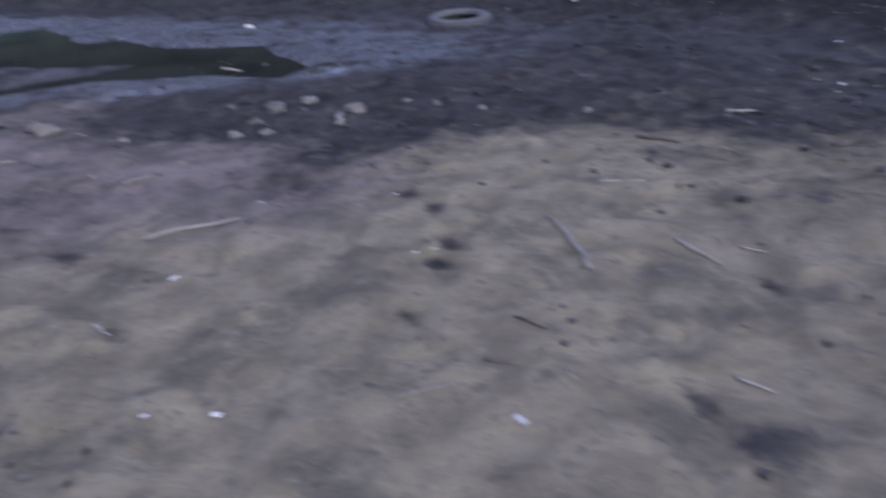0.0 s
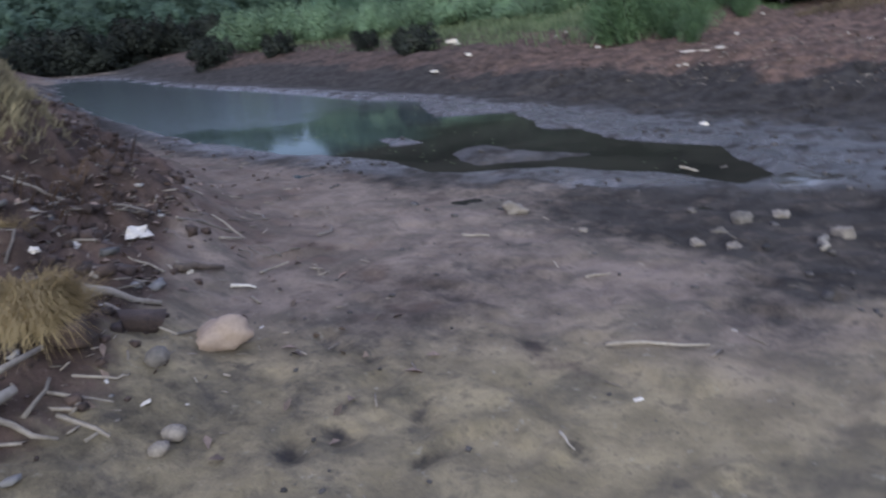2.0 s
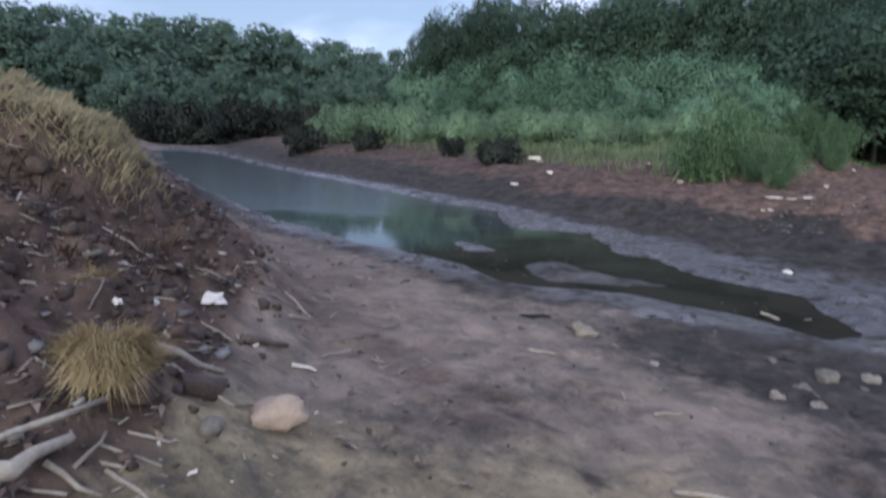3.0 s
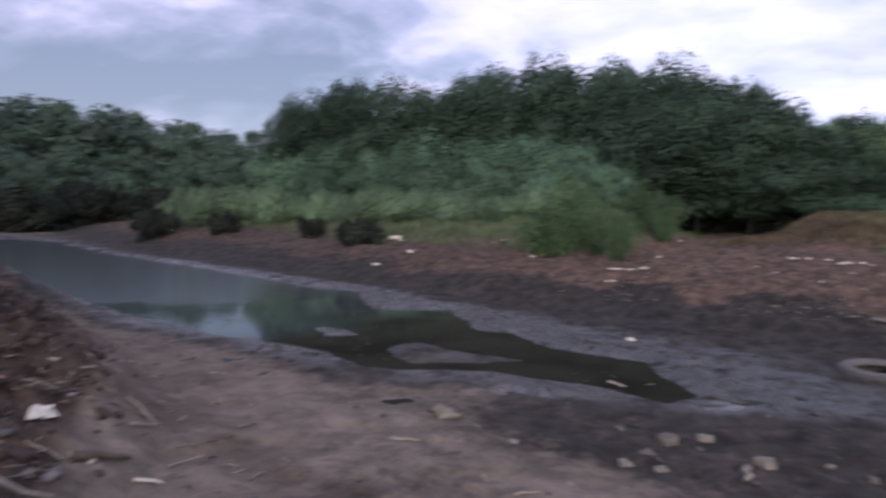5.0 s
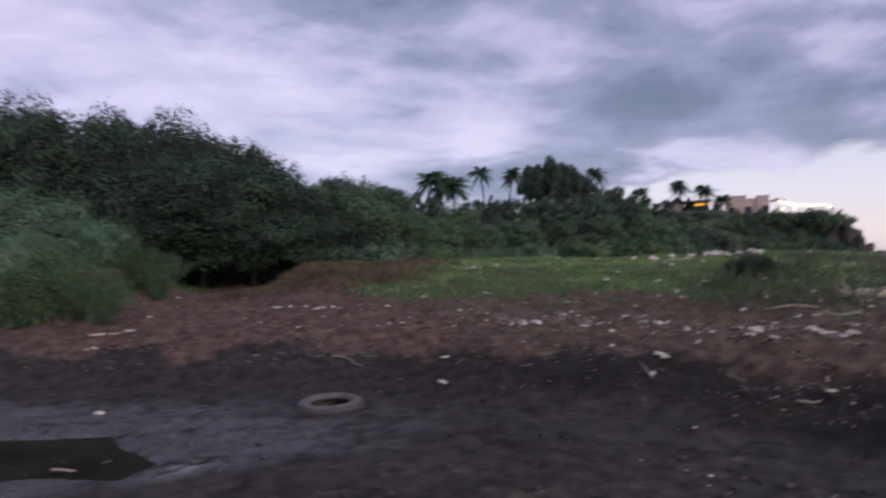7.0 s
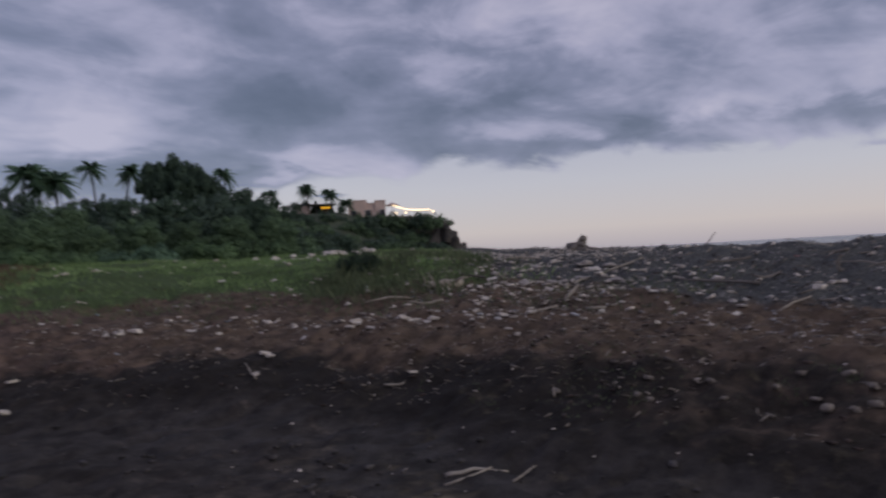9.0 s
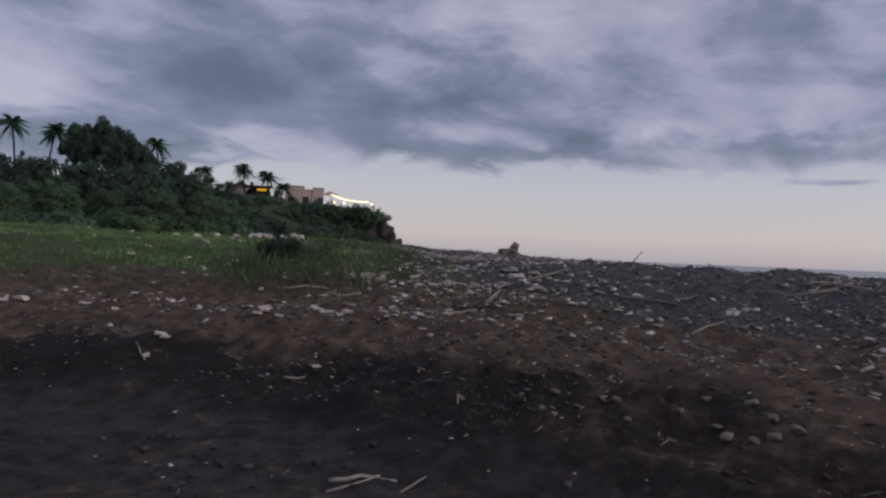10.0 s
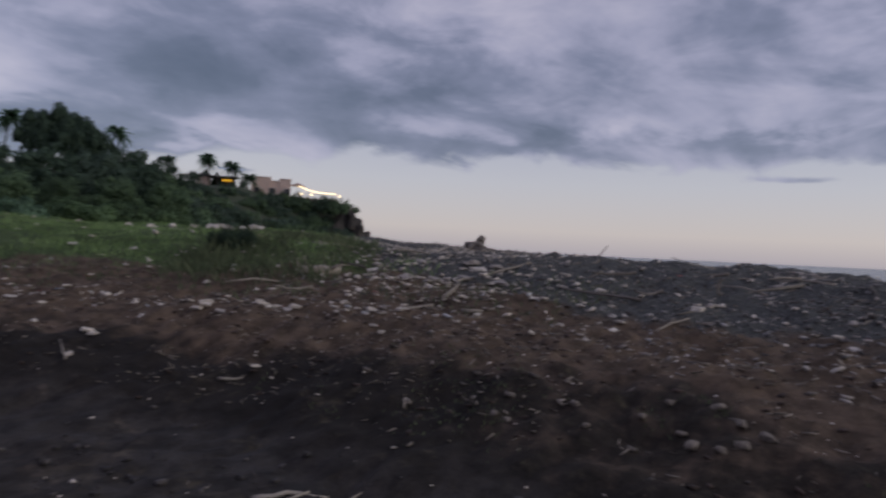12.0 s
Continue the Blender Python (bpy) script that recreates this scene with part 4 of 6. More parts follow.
    tall_ones = [(19.0, 74, 6.5, 0.6), (21.4, 75, 7.3, 0.62), (16.4, 73, 5.9, 0.5), (22.8, 78, 7.0, 0.66), (23.9, 80, 6.6, 0.66), (25.2, 84, 6.1, 0.66), (26.5, 90, 5.6, 0.66), (27.6, 96, 5.3, 0.66), (29.9, 104, 4.6, 0.6), (7.0, 68, 7.0, 0.5), (5.2, 62, 7.2, 0.7), (9.0, 70, 6.3, 0.5), (11.2, 70, 5.9, 0.6), (12.4, 71, 6.0, 0.5), (13.6, 71, 6.2, 0.5), (14.8, 72, 6.0, 0.5), (28.6, 112, 5.5, 0.42), (29.4, 112, 5.3, 0.42), (30.6, 106, 4.9, 0.36), (31.5, 106, 4.9, 0.36)]
    plant(far_dark, tall_ones, "dark rounded tree along the crest of the headland", "tree", "trees on the ridge", 4.0, seed=6)
    drop(*dark, *mid, *open_kind, *far_dark, *round_kind, *hazy, *soft)

    light = [bush_kind(s, 1.5, 1.6, LEAF_LIGHT, 26, 130, 0.14) for s in (31, 32)]
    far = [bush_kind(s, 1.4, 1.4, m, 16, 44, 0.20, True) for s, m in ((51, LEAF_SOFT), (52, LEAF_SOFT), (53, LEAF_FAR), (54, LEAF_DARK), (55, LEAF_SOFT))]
    shade = [bush_kind(s, 1.2, 1.5, LEAF_DARK, 24, 150, 0.075) for s in (43, 44)]
    mound = [bush_kind(s, 1.5, 1.5, LEAF_OLIVE, 36, 150, 0.085) for s in (33, 34)]
    plume = [plume_kind(s, 1.25, 1.7, LEAF_LIGHT) for s in (35, 36, 37)]
    deep = [bush_kind(s, 1.3, 1.5, LEAF_MID, 20, 120, 0.15) for s in (41, 42)]
    low = [(-50, 25.5, 1.6, 1.0), (-47.8, 26, 2.3, 0.95), (-45, 25, 1.8, 1.0), (-42.5, 24, 1.4, 1.1), (-40, 23, 1.6, 1.1), (-37.5, 22, 1.5, 1.1), (-35.5, 21.5, 2.1, 1.0), (-33, 21, 2.4, 1.0), (-30.5, 20, 1.9, 1.1), (-28, 19, 1.6, 1.2), (-26, 19, 1.5, 1.1), (-24, 19, 2.2, 1.0), (-21.5, 19, 2.5, 1.0)]
    plant(mound, low, "pale olive green low bush along the far bank", "bush", "low bushes", seed=7)
    plant(plume, [(-21.0, 13.4, 3.7, 0.62), (-19.2, 14.2, 3.3, 0.62), (-22.6, 13.6, 1.2, 0.8), (-14.4, 15.5, 3.3, 0.72), (-12.4, 16, 2.6, 0.66), (-13.0, 15.0, 1.2, 0.7)], "feathery green bush standing on the brown bank", "bush", "bank bushes", seed=8)
    plant(plume, [(-16.4, 12.1, -1.1, 0.9), (-18.0, 13.0, 0.3, 0.9), (-12.6, 14.6, 0.2, 0.9), (-16.0, 13.6, 0.6, 0.9)], "olive green bush at the foot of taller ones", "bush", "bank bushes", seed=9)
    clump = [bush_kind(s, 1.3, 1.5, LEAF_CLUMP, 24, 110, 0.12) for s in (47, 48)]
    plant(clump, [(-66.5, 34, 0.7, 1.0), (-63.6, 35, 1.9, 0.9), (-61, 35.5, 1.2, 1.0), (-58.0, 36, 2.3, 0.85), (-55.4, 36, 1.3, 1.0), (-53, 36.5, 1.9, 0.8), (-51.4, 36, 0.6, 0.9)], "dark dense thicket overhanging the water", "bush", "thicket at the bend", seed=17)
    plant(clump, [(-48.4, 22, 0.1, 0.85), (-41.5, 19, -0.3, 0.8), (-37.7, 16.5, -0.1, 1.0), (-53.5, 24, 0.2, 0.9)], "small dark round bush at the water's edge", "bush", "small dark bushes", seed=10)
    # added shrubs: their near-black leaves paint the dark void under the crowns
    plant(clump, [(-12.6 + 0.85 * k, 25.2 + 0.7 * (k % 3), 0.6 + 0.5 * (k % 2), 1.2) for k in range(14)], "added dark shrub standing in for the shade of the hollow", "bush", "shrubs in the hollow", seed=14)
    row = [(2.6, 24.5, 2.2, 1.2), (5.4, 23.5, 2.6, 1.3), (8.6, 23.5, 2.4, 1.3), (11.8, 25, 2.0, 1.3), (14.6, 28, 1.9, 1.3), (17.6, 31, 2.2, 1.3), (21, 34, 2.4, 1.3), (24.5, 38, 2.5, 1.3), (0.0, 26, 2.6, 1.2)]
    plant(deep + light, row, "dense green shrub behind the grass flat", "bush", "shrubs behind the flat", seed=11)
    plant(shade, [(34.3, 12.6, 0.95, 1.0), (35.3, 12.9, 0.7, 1.0), (33.6, 13.2, 0.4, 1.0)], "dark low shrub at the end of the grass", "bush", "shore shrubs", seed=12)
    rng = random.Random(77)
    cover = []
    for k in range(190):
        az, r = (rng.uniform(3, 26) if k % 5 < 1 else rng.uniform(24, 40.2)), rng.choice((0.02, 0.08, 0.16, 0.24, 0.34, 0.45, 0.56, 0.66, 0.75))
        d, z = headland_at(az, r)
        cover.append((az, d, z, r))
    cover += [(40.3, 117.0, 6.9, 0.7), (40.0, 113.0, 6.8, 0.7), (39.6, 114.0, 7.2, 0.7)]
    for k, (az, d, z, r_of) in enumerate(cover):
        root, tall = far[k % 5]
        x, y = polar(az, d)
        s = rng.uniform(1.2, 3.0) if az < 24 else rng.uniform(1.0, 2.2)
        if az > 25:
            s *= 0.85 - 0.5 * r_of
        m = pose(x, y, z - 0.3, 0, 0, rng.uniform(0, 360)) @ Matrix.Diagonal((s * 1.4, s * 1.4, s, 1))
        tagged(copy_thing(root, m), "dark shrub covering the slope of the headland", "bush", "headland shrubs", "thing")
    hedge = [(26.6 + 0.62 * k, 107.0 + 0.6 * (k % 3), 4.05 - 0.03 * max(0, k - 10) + 0.10 * math.sin(2.3 * k), 0.9) for k in range(21)]
    plant(far, hedge, "dark shrub along the edge of the headland", "bush", "headland shrubs", 6.0, seed=16)
    drop(*light, *deep, *shade, *mound, *plume, *far, *clump)


build_woods()


def palm_kind(seed, tall, fronds=46):
    root = new("palm_tree")
    rng = random.Random(seed)
    lx, ly = rng.uniform(-0.8, 0.8), rng.uniform(-0.8, 0.8)
    v, f = tube([(lx * t * t, ly * t * t, -0.4 + tall * t) for t in (0, 0.1, 0.35, 0.6, 0.8, 1)], [0.26, 0.16, 0.13, 0.12, 0.11, 0.10], 8)
    part("trunk", mesh_of("trunk", v, f, BARK, True), root)
    vs, fs = [], []
    for k in range(fronds):
        a = 2 * math.pi * k / fronds + rng.uniform(-0.2, 0.2)
        rise, ln = radians(rng.uniform(-72, 85)), rng.uniform(1.8, 2.3)
        way, side = Vector((math.cos(a), math.sin(a), 0)), Vector((-math.sin(a), math.cos(a), 0))
        spine = []
        for i in range(9):
            t = i / 8
            spine.append(Vector((lx, ly, tall - 0.3)) + way * ln * (math.cos(rise) * t + 0.22 * t * t * math.sin(abs(rise))) + Vector((0, 0, ln * (math.sin(rise) * t - 0.50 * t * t))))
        for i in range(1, 9):
            for q in range(4):
                p = spine[i - 1].lerp(spine[i], (q + 1) / 4)
                w = 0.40 * math.sin(math.pi * min(1.0, 0.12 + (i - 1 + q / 4) / 8.5)) + 0.08
                for sgn in (-1, 1):
                    tip = p + side * sgn * w + way * 0.28 - Vector((0, 0, w * 0.55))
                    n = len(vs)
                    vs += [p - way * 0.08, p + way * 0.10, tip]
                    fs.append((n, n + 1, n + 2))
        v2, f2 = tube(spine, [0.03] * 8 + [0.008], 4)
        n = len(vs)
        vs += v2
        fs += [tuple(i + n for i in q) for q in f2]
    part("palm_crown", mesh_of("palm_crown", vs, fs, LEAF_MID), root)
    return root, tall + 0.6


def build_palms():
    kinds = [palm_kind(s, 9.0) for s in (1, 2, 3)]
    rng = random.Random(5)
    spots = [(7.9, 98, 8.3, 1.15), (8.9, 101, 7.6, 1.1), (10.4, 99, 7.8, 1.15), (12.9, 106, 8.6, 0.86), (14.9, 105, 8.25, 0.86), (22.4, 104, 8.0, 0.8), (26.1, 104, 6.2, 0.62),
             (28.9, 110, 6.5, 0.70), (30.8, 107, 6.1, 0.72), (31.7, 107.5, 5.3, 0.62)]
    for k, (az, d, el, s) in enumerate(spots):
        root, tall = kinds[k % 3]
        x, y = polar(az, d)
        top = 1.33 + d * math.tan(radians(el))
        m = pose(x, y, top - tall * s, 0, 0, rng.uniform(0, 360)) @ Matrix.Diagonal((s * 1.15, s * 1.15, s, 1))
        tagged(copy_thing(root, m), "coconut palm with a drooping crown on the ridge", "palm tree", "palms on the ridge", "thing")
    drop(*kinds)


build_palms()


# ---- grasses ----
def grass_patch(name, label, count, box, keep, tall, wide, mat, seed, lean=0.5, tuft=0.0):
    rng = np.random.default_rng(seed)
    x = rng.uniform(box[0], box[1], count)
    y = rng.uniform(box[2], box[3], count)
    if tuft:
        cx, cy = np.round(x / tuft) * tuft + fbm(x // tuft, y // tuft, 0.7, 1, seed), np.round(y / tuft) * tuft
        x, y = cx + (x - cx) * 0.45, cy + (y - cy) * 0.45
    ok = keep(x, y) > rng.uniform(0.05, 0.95, count)
    x, y = x[ok], y[ok]
    v, f = blades(x, y, height(x, y), tall * (0.7 + 0.8 * (fbm(x, y, 1.5, 3, seed) + 0.5)), wide, rng, lean)
    return tagged(new(name, mesh_of(name, v, f, mat)), label, "grass", kind="stuff")


def flat_turf(x, y):
    bed, left, pool, sea = zones(x, y)
    return smooth(bed + 1.2 * fbm(x, y, 1.2, 4, 50), 4.0, 6.2) * (1 - left) * smooth(-(x - 0.78 * y - 1.5), -1.5, 2.0) * smooth(x + 0.16 * y, 2.3, 3.9) * (0.25 + 0.75 * smooth(fbm(x, y, 1.6, 3, 8), -0.25, 0.1))


def flat_turf_edge(x, y):
    bed, left, pool, sea = zones(x, y)
    return (1 - left) * smooth(bed + 1.2 * fbm(x, y, 0.7, 3, 57), 3.0, 4.0) * (1 - smooth(bed, 4.6, 5.6)) * smooth(x + 0.16 * y, 3.0, 4.6)


def bank_turf(x, y):
    bed, left, pool, sea = zones(x, y)
    return smooth(bed + fbm(x, y, 1.2, 4, 50), 2.2, 4.0) * (1 - left) * smooth(-x, 2.8, 4.5) * (0.3 + 0.7 * smooth(fbm(x, y, 1.6, 3, 8), -0.25, 0.1))


def mound_turf(x, y):
    bed, left, pool, sea = zones(x, y)
    return left * np.maximum(1 - smooth(mound_reach(x, y), 0.82, 1.0), smooth(bed, 3.6, 4.6))


def heap_turf(x, y):
    return smooth(-np.hypot((x - 0.7) / 3.2, (y - 17.4) / 3.2), -1.0, -0.5)


grass_patch("green_grass", "short green grass flat sprinkled with litter", 85000, (-1.5, 17, 7.5, 24), flat_turf, 0.10, 0.02, LEAF_GRASS, 3, 0.9)
grass_patch("bank_grass", "pale green grass along the far bank under bushes", 26000, (-20, -3, 11.5, 22), bank_turf, 0.18, 0.03, LEAF_PALE, 4, 0.7)
grass_patch("dry_grass", "thick straw-coloured dry grass on top of the near bank", 110000, (-6.4, -3.4, 1.4, 4.6), mound_turf, 0.075, 0.0035, LEAF_STRAW, 5, 1.0)
grass_patch("brown_grass", "heap of brown dead grass beside the hollow", 30000, (-3, 4.5, 14.0, 21), heap_turf, 0.12, 0.03, LEAF_HEAP, 6, 0.9)


def slope_weeds(x, y):
    bed, left, pool, sea = zones(x, y)
    return (1 - left) * smooth(bed, 0.2, 0.6) * (1 - smooth(bed, 1.2, 2.0)) * smooth(fbm(x, y, 0.5, 3, 58), 0.05, 0.25)


grass_patch("slope_weeds", "sparse olive weeds on the dark muddy slope", 9000, (4.4, 7.2, 1.5, 6.5), slope_weeds, 0.05, 0.008, LEAF_PALE, 7, 0.8)
grass_patch("far_weeds", "thin weeds along the edge of the brown bank", 16000, (1.0, 12, 5.5, 15), lambda x, y: 0.8 * flat_turf_edge(x, y), 0.09, 0.012, LEAF_PALE, 8, 0.8)


def shore_weeds(x, y):
    az, d = np.degrees(np.arctan2(x - HUB[0], y - HUB[1])), np.hypot(x - HUB[0], y - HUB[1])
    return smooth(az + 8 * fbm(x, y, 1.2, 3, 33), 31, 34) * (1 - smooth(az + 8 * fbm(x, y, 1.2, 3, 34), 40, 43.5)) * smooth(d, 9.0, 10.5) * (1 - smooth(d, 17, 20))


grass_patch("shore_weeds", "tall dull green weeds beside the shore shrub", 26000, (5, 15, 7, 19), shore_weeds, 0.20, 0.016, LEAF_PALE, 9, 0.8)


def dead_stalks(x, y):
    bed, left, pool, sea = zones(x, y)
    reach = mound_reach(x, y)
    return left * smooth(reach, 0.9, 1.05) * (1 - smooth(reach, 1.5, 2.1)) * smooth(bed, 0.5, 1.0) * smooth(fbm(x, y, 0.4, 3, 18), -0.15, 0.15)


grass_patch("dead_stalks", "dark brown dead stalks on the face of the near bank", 9000, (-6.6, -2.6, 1.2, 5.2), dead_stalks, 0.13, 0.006, LEAF_STALK, 12, 0.9)


def build_tuft(x, y, wide, tall, seed, count=6500):
    """A tuft of dry grass on its clod of earth."""
    rng = np.random.default_rng(seed)
    root = new("grass_tuft")
    root.location = (x, y, ground_z(x, y))
    a, q = rng.uniform(0, 6.283, count), np.sqrt(rng.uniform(0, 1, count))
    r, top = wide * 0.30 * q, 0.13 * (1 - 0.6 * q * q)
    out = np.stack([np.cos(a), np.sin(a), 0 * a], 1)
    base = out * r[:, None] + np.stack([0 * a, 0 * a, top * 0.6], 1)
    ln = tall * rng.uniform(0.4, 1.2, count) * (0.75 + 0.5 * np.sin(3 * a + seed))
    swirl = a + rng.normal(0, 0.9, count)
    lift = np.radians(rng.uniform(5, 90, count))
    lean = np.stack([np.cos(swirl), np.sin(swirl), 0 * a], 1)
    mid = base + lean * (ln * 0.6 * np.cos(lift))[:, None] + [0, 0, 1] * (ln * 0.6 * np.sin(lift))[:, None]
    tip = mid + lean * (ln * rng.uniform(0.1, 0.5, count))[:, None] + [0, 0, 1] * (ln * rng.uniform(-0.6, 0.1, count))[:, None] + rng.normal(size=(count, 3)) * 0.022
    side = np.stack([-np.sin(a), np.cos(a), 0 * a], 1) * 0.0015
    v = np.stack([base - side, base + side, mid + side, mid - side, tip], 1).reshape(-1, 3)
    k = np.arange(count)[:, None] * 5
    f = np.concatenate([k + [[0, 1, 2]], k + [[0, 2, 3]], k + [[3, 2, 4]]])
    part("blade_mop", mesh_of("blade_mop", v, f, LEAF_DRY), root, "straw-coloured drooping blades")
    part("clod", stone_mesh("clod", seed, (wide * 0.44, wide * 0.40, 0.07), CLOD, 0.6, 3), root, "dark crumbling earth clod")
    return tagged(root, "dry yellow grass tuft growing on a dark clod", "grass tuft")


# ---- stones, sticks, litter ----
def stone_mesh(name, seed, size, mat, rough=0.22, detail=2, angular=False):
    bm = bmesh.new()
    bmesh.ops.create_icosphere(bm, subdivisions=detail, radius=1.0)
    off = Vector((seed * 3.7, seed * 1.3, seed * 2.1))
    for v in bm.verts:
        n = noise.noise(v.co * 1.1 + off) + 0.45 * noise.noise(v.co * 2.7 + off)
        c = v.co * (1 + rough * n * 1.6)
        if angular:
            c = Vector([max(-0.82, min(0.82, q)) for q in c])
        v.co = Vector((c.x * size[0], c.y * size[1], c.z * size[2]))
    return bm_mesh(name, bm, mat)


def lay(ob, x, y, turn=0.0, lift=0.0, tilt=(0, 0), size=1.0):
    ob.matrix_basis = pose(x, y, ground_z(x, y) + lift, tilt[0], tilt[1], turn) @ Matrix.Diagonal((size, size, size, 1))
    return ob


def stick_mesh(name, pts, thick, seed, mat, sides=7, taper=0.5):
    rng = random.Random(seed)
    out, rad = [], []
    n = 3 * (len(pts) - 1) + 1
    for i in range(n):
        k, t = min(i // 3, len(pts) - 2), (i - 3 * min(i // 3, len(pts) - 2)) / 3
        p = Vector(pts[k]).lerp(Vector(pts[k + 1]), t)
        out.append(p + Vector((rng.uniform(-1, 1), rng.uniform(-1, 1), rng.uniform(-0.3, 0.3))) * thick * 0.5)
        rad.append(thick / 2 * (1 - taper * i / (n - 1)) * rng.uniform(0.85, 1.15))
    v, f = tube(out, rad, sides)
    return mesh_of(name, v, f, mat, True)


def stick(name, flat, thick, label, mat=None, lift=0.3, seed=1, rise=0.0, category="stick", group="", sides=7):
    """A stick or log over ground points, resting on the ground."""
    cx, cy = flat[0]
    base = ground_z(cx, cy)
    pts = [(x - cx, y - cy, ground_z(x, y) - base + thick * lift + rise * i / max(1, len(flat) - 1)) for i, (x, y) in enumerate(flat)]
    ob = new(name, stick_mesh(name, pts, thick, seed, mat or WOOD_PALE, sides))
    ob.location = (cx, cy, base)
    return tagged(ob, label, category, group)


def build_stones():
    near = [(-1.97, 5.271, 0.17), (-0.603, 5.546, 0.13), (-0.428, 5.749, 0.1), (-0.072, 5.449, 0.12), (-0.662, 5.26, 0.07), (-0.726, 5.068, 0.09), (-0.534, 5.026, 0.085), (-0.902, 5.59, 0.065), (-1.383, 5.037, 0.055), (0.236, 5.674, 0.05), (0.433, 5.547, 0.06), (0.715, 5.343, 0.06), (1.33, 5.21, 0.05)]
    for k, (x, y, w) in enumerate(near):
        me = stone_mesh("stone", 40 + k, (w / 2, w / 2 * (0.75 + 0.05 * (k % 4)), w * (0.36 if k else 0.30)), ROCK_PALE if k % 3 != 1 else ROCK_GREY, 0.42, 3, k % 2 == 1)
        tagged(lay(new("stone", me), x, y, k * 47, w * 0.07, (9 * math.sin(k), 9 * math.cos(2 * k))), "pale rounded stone half sunk in wet mud", "stone", "stones on the mud")
    me = stone_mesh("rock", 7, (0.108, 0.080, 0.074), ROCK_PINK, 0.34, 3)
    tagged(lay(new("rock", me), -2.029, 2.936, 40, 0.045, (6, -8)), "flat-topped pinkish rock lying on sand below the bank", "rock")
    for k, (x, y, w) in enumerate([(-1.615, 2.422, 0.085), (-1.574, 2.342, 0.07), (-1.98, 2.62, 0.11)]):
        me = stone_mesh("stone", 80 + k, (w / 2, w * 0.4, w * 0.33), ROCK_GREY if k == 2 else ROCK_PALE, 0.12)
        tagged(lay(new("stone", me), x, y, 30 + 50 * k, w * 0.2), "smooth rounded pebble at the foot of the bank", "stone", "pebbles at the bank")
    right = [(5.25, 3.32, 0.13), (5.22, 3.17, 0.09), (5.30, 3.08, 0.11), (5.55, 3.17, 0.10), (5.40, 3.44, 0.09), (5.67, 3.63, 0.08), (5.41, 3.68, 0.085), (5.45, 3.0, 0.12), (5.15, 3.9, 0.08), (5.6, 4.3, 0.09), (5.0, 4.35, 0.08), (5.7, 3.35, 0.1), (5.1, 4.7, 0.07), (5.35, 4.1, 0.1)]
    for k, (x, y, w) in enumerate(right):
        me = stone_mesh("stone", 100 + k, (w * 0.40, w * 0.26, w * 0.22), ROCK_PALE, 0.5, 2, k % 2 == 0)
        tagged(lay(new("stone", me), x, y, k * 61, w * 0.14), "stone sticking out of the dark muddy slope", "stone", "stones on the dark slope")


def build_cliff_rocks():
    for k, (az, d, z, w) in enumerate([(39.6, 111, 6.1, 1.1), (39.95, 110, 5.4, 1.1), (40.3, 109, 4.6, 1.2), (40.55, 110, 3.8, 1.2), (40.8, 109, 3.0, 1.2), (41.05, 110, 2.1, 1.2), (41.3, 109, 1.3, 1.1), (41.6, 110, 0.7, 1.0), (42.0, 109, 0.3, 0.8)]):
        x, y = polar(az, d)
        rock = new("cliff_rock", stone_mesh("cliff_rock", 400 + k, (w, w * 1.2, w * 1.25), CLIFF, 0.55, 3, k % 2 == 0))
        rock.matrix_basis = pose(x, y, z, 8 * (k % 3), -6, 53 * k)
        tagged(rock, "dark jagged rock of the cliff above the sea", "rock", "rocks of the cliff")


build_cliff_rocks()
build_stones()
build_tuft(-2.20, 2.36, 0.34, 0.17, 3)
build_tuft(-2.95, 2.62, 0.20, 0.10, 4, 500)


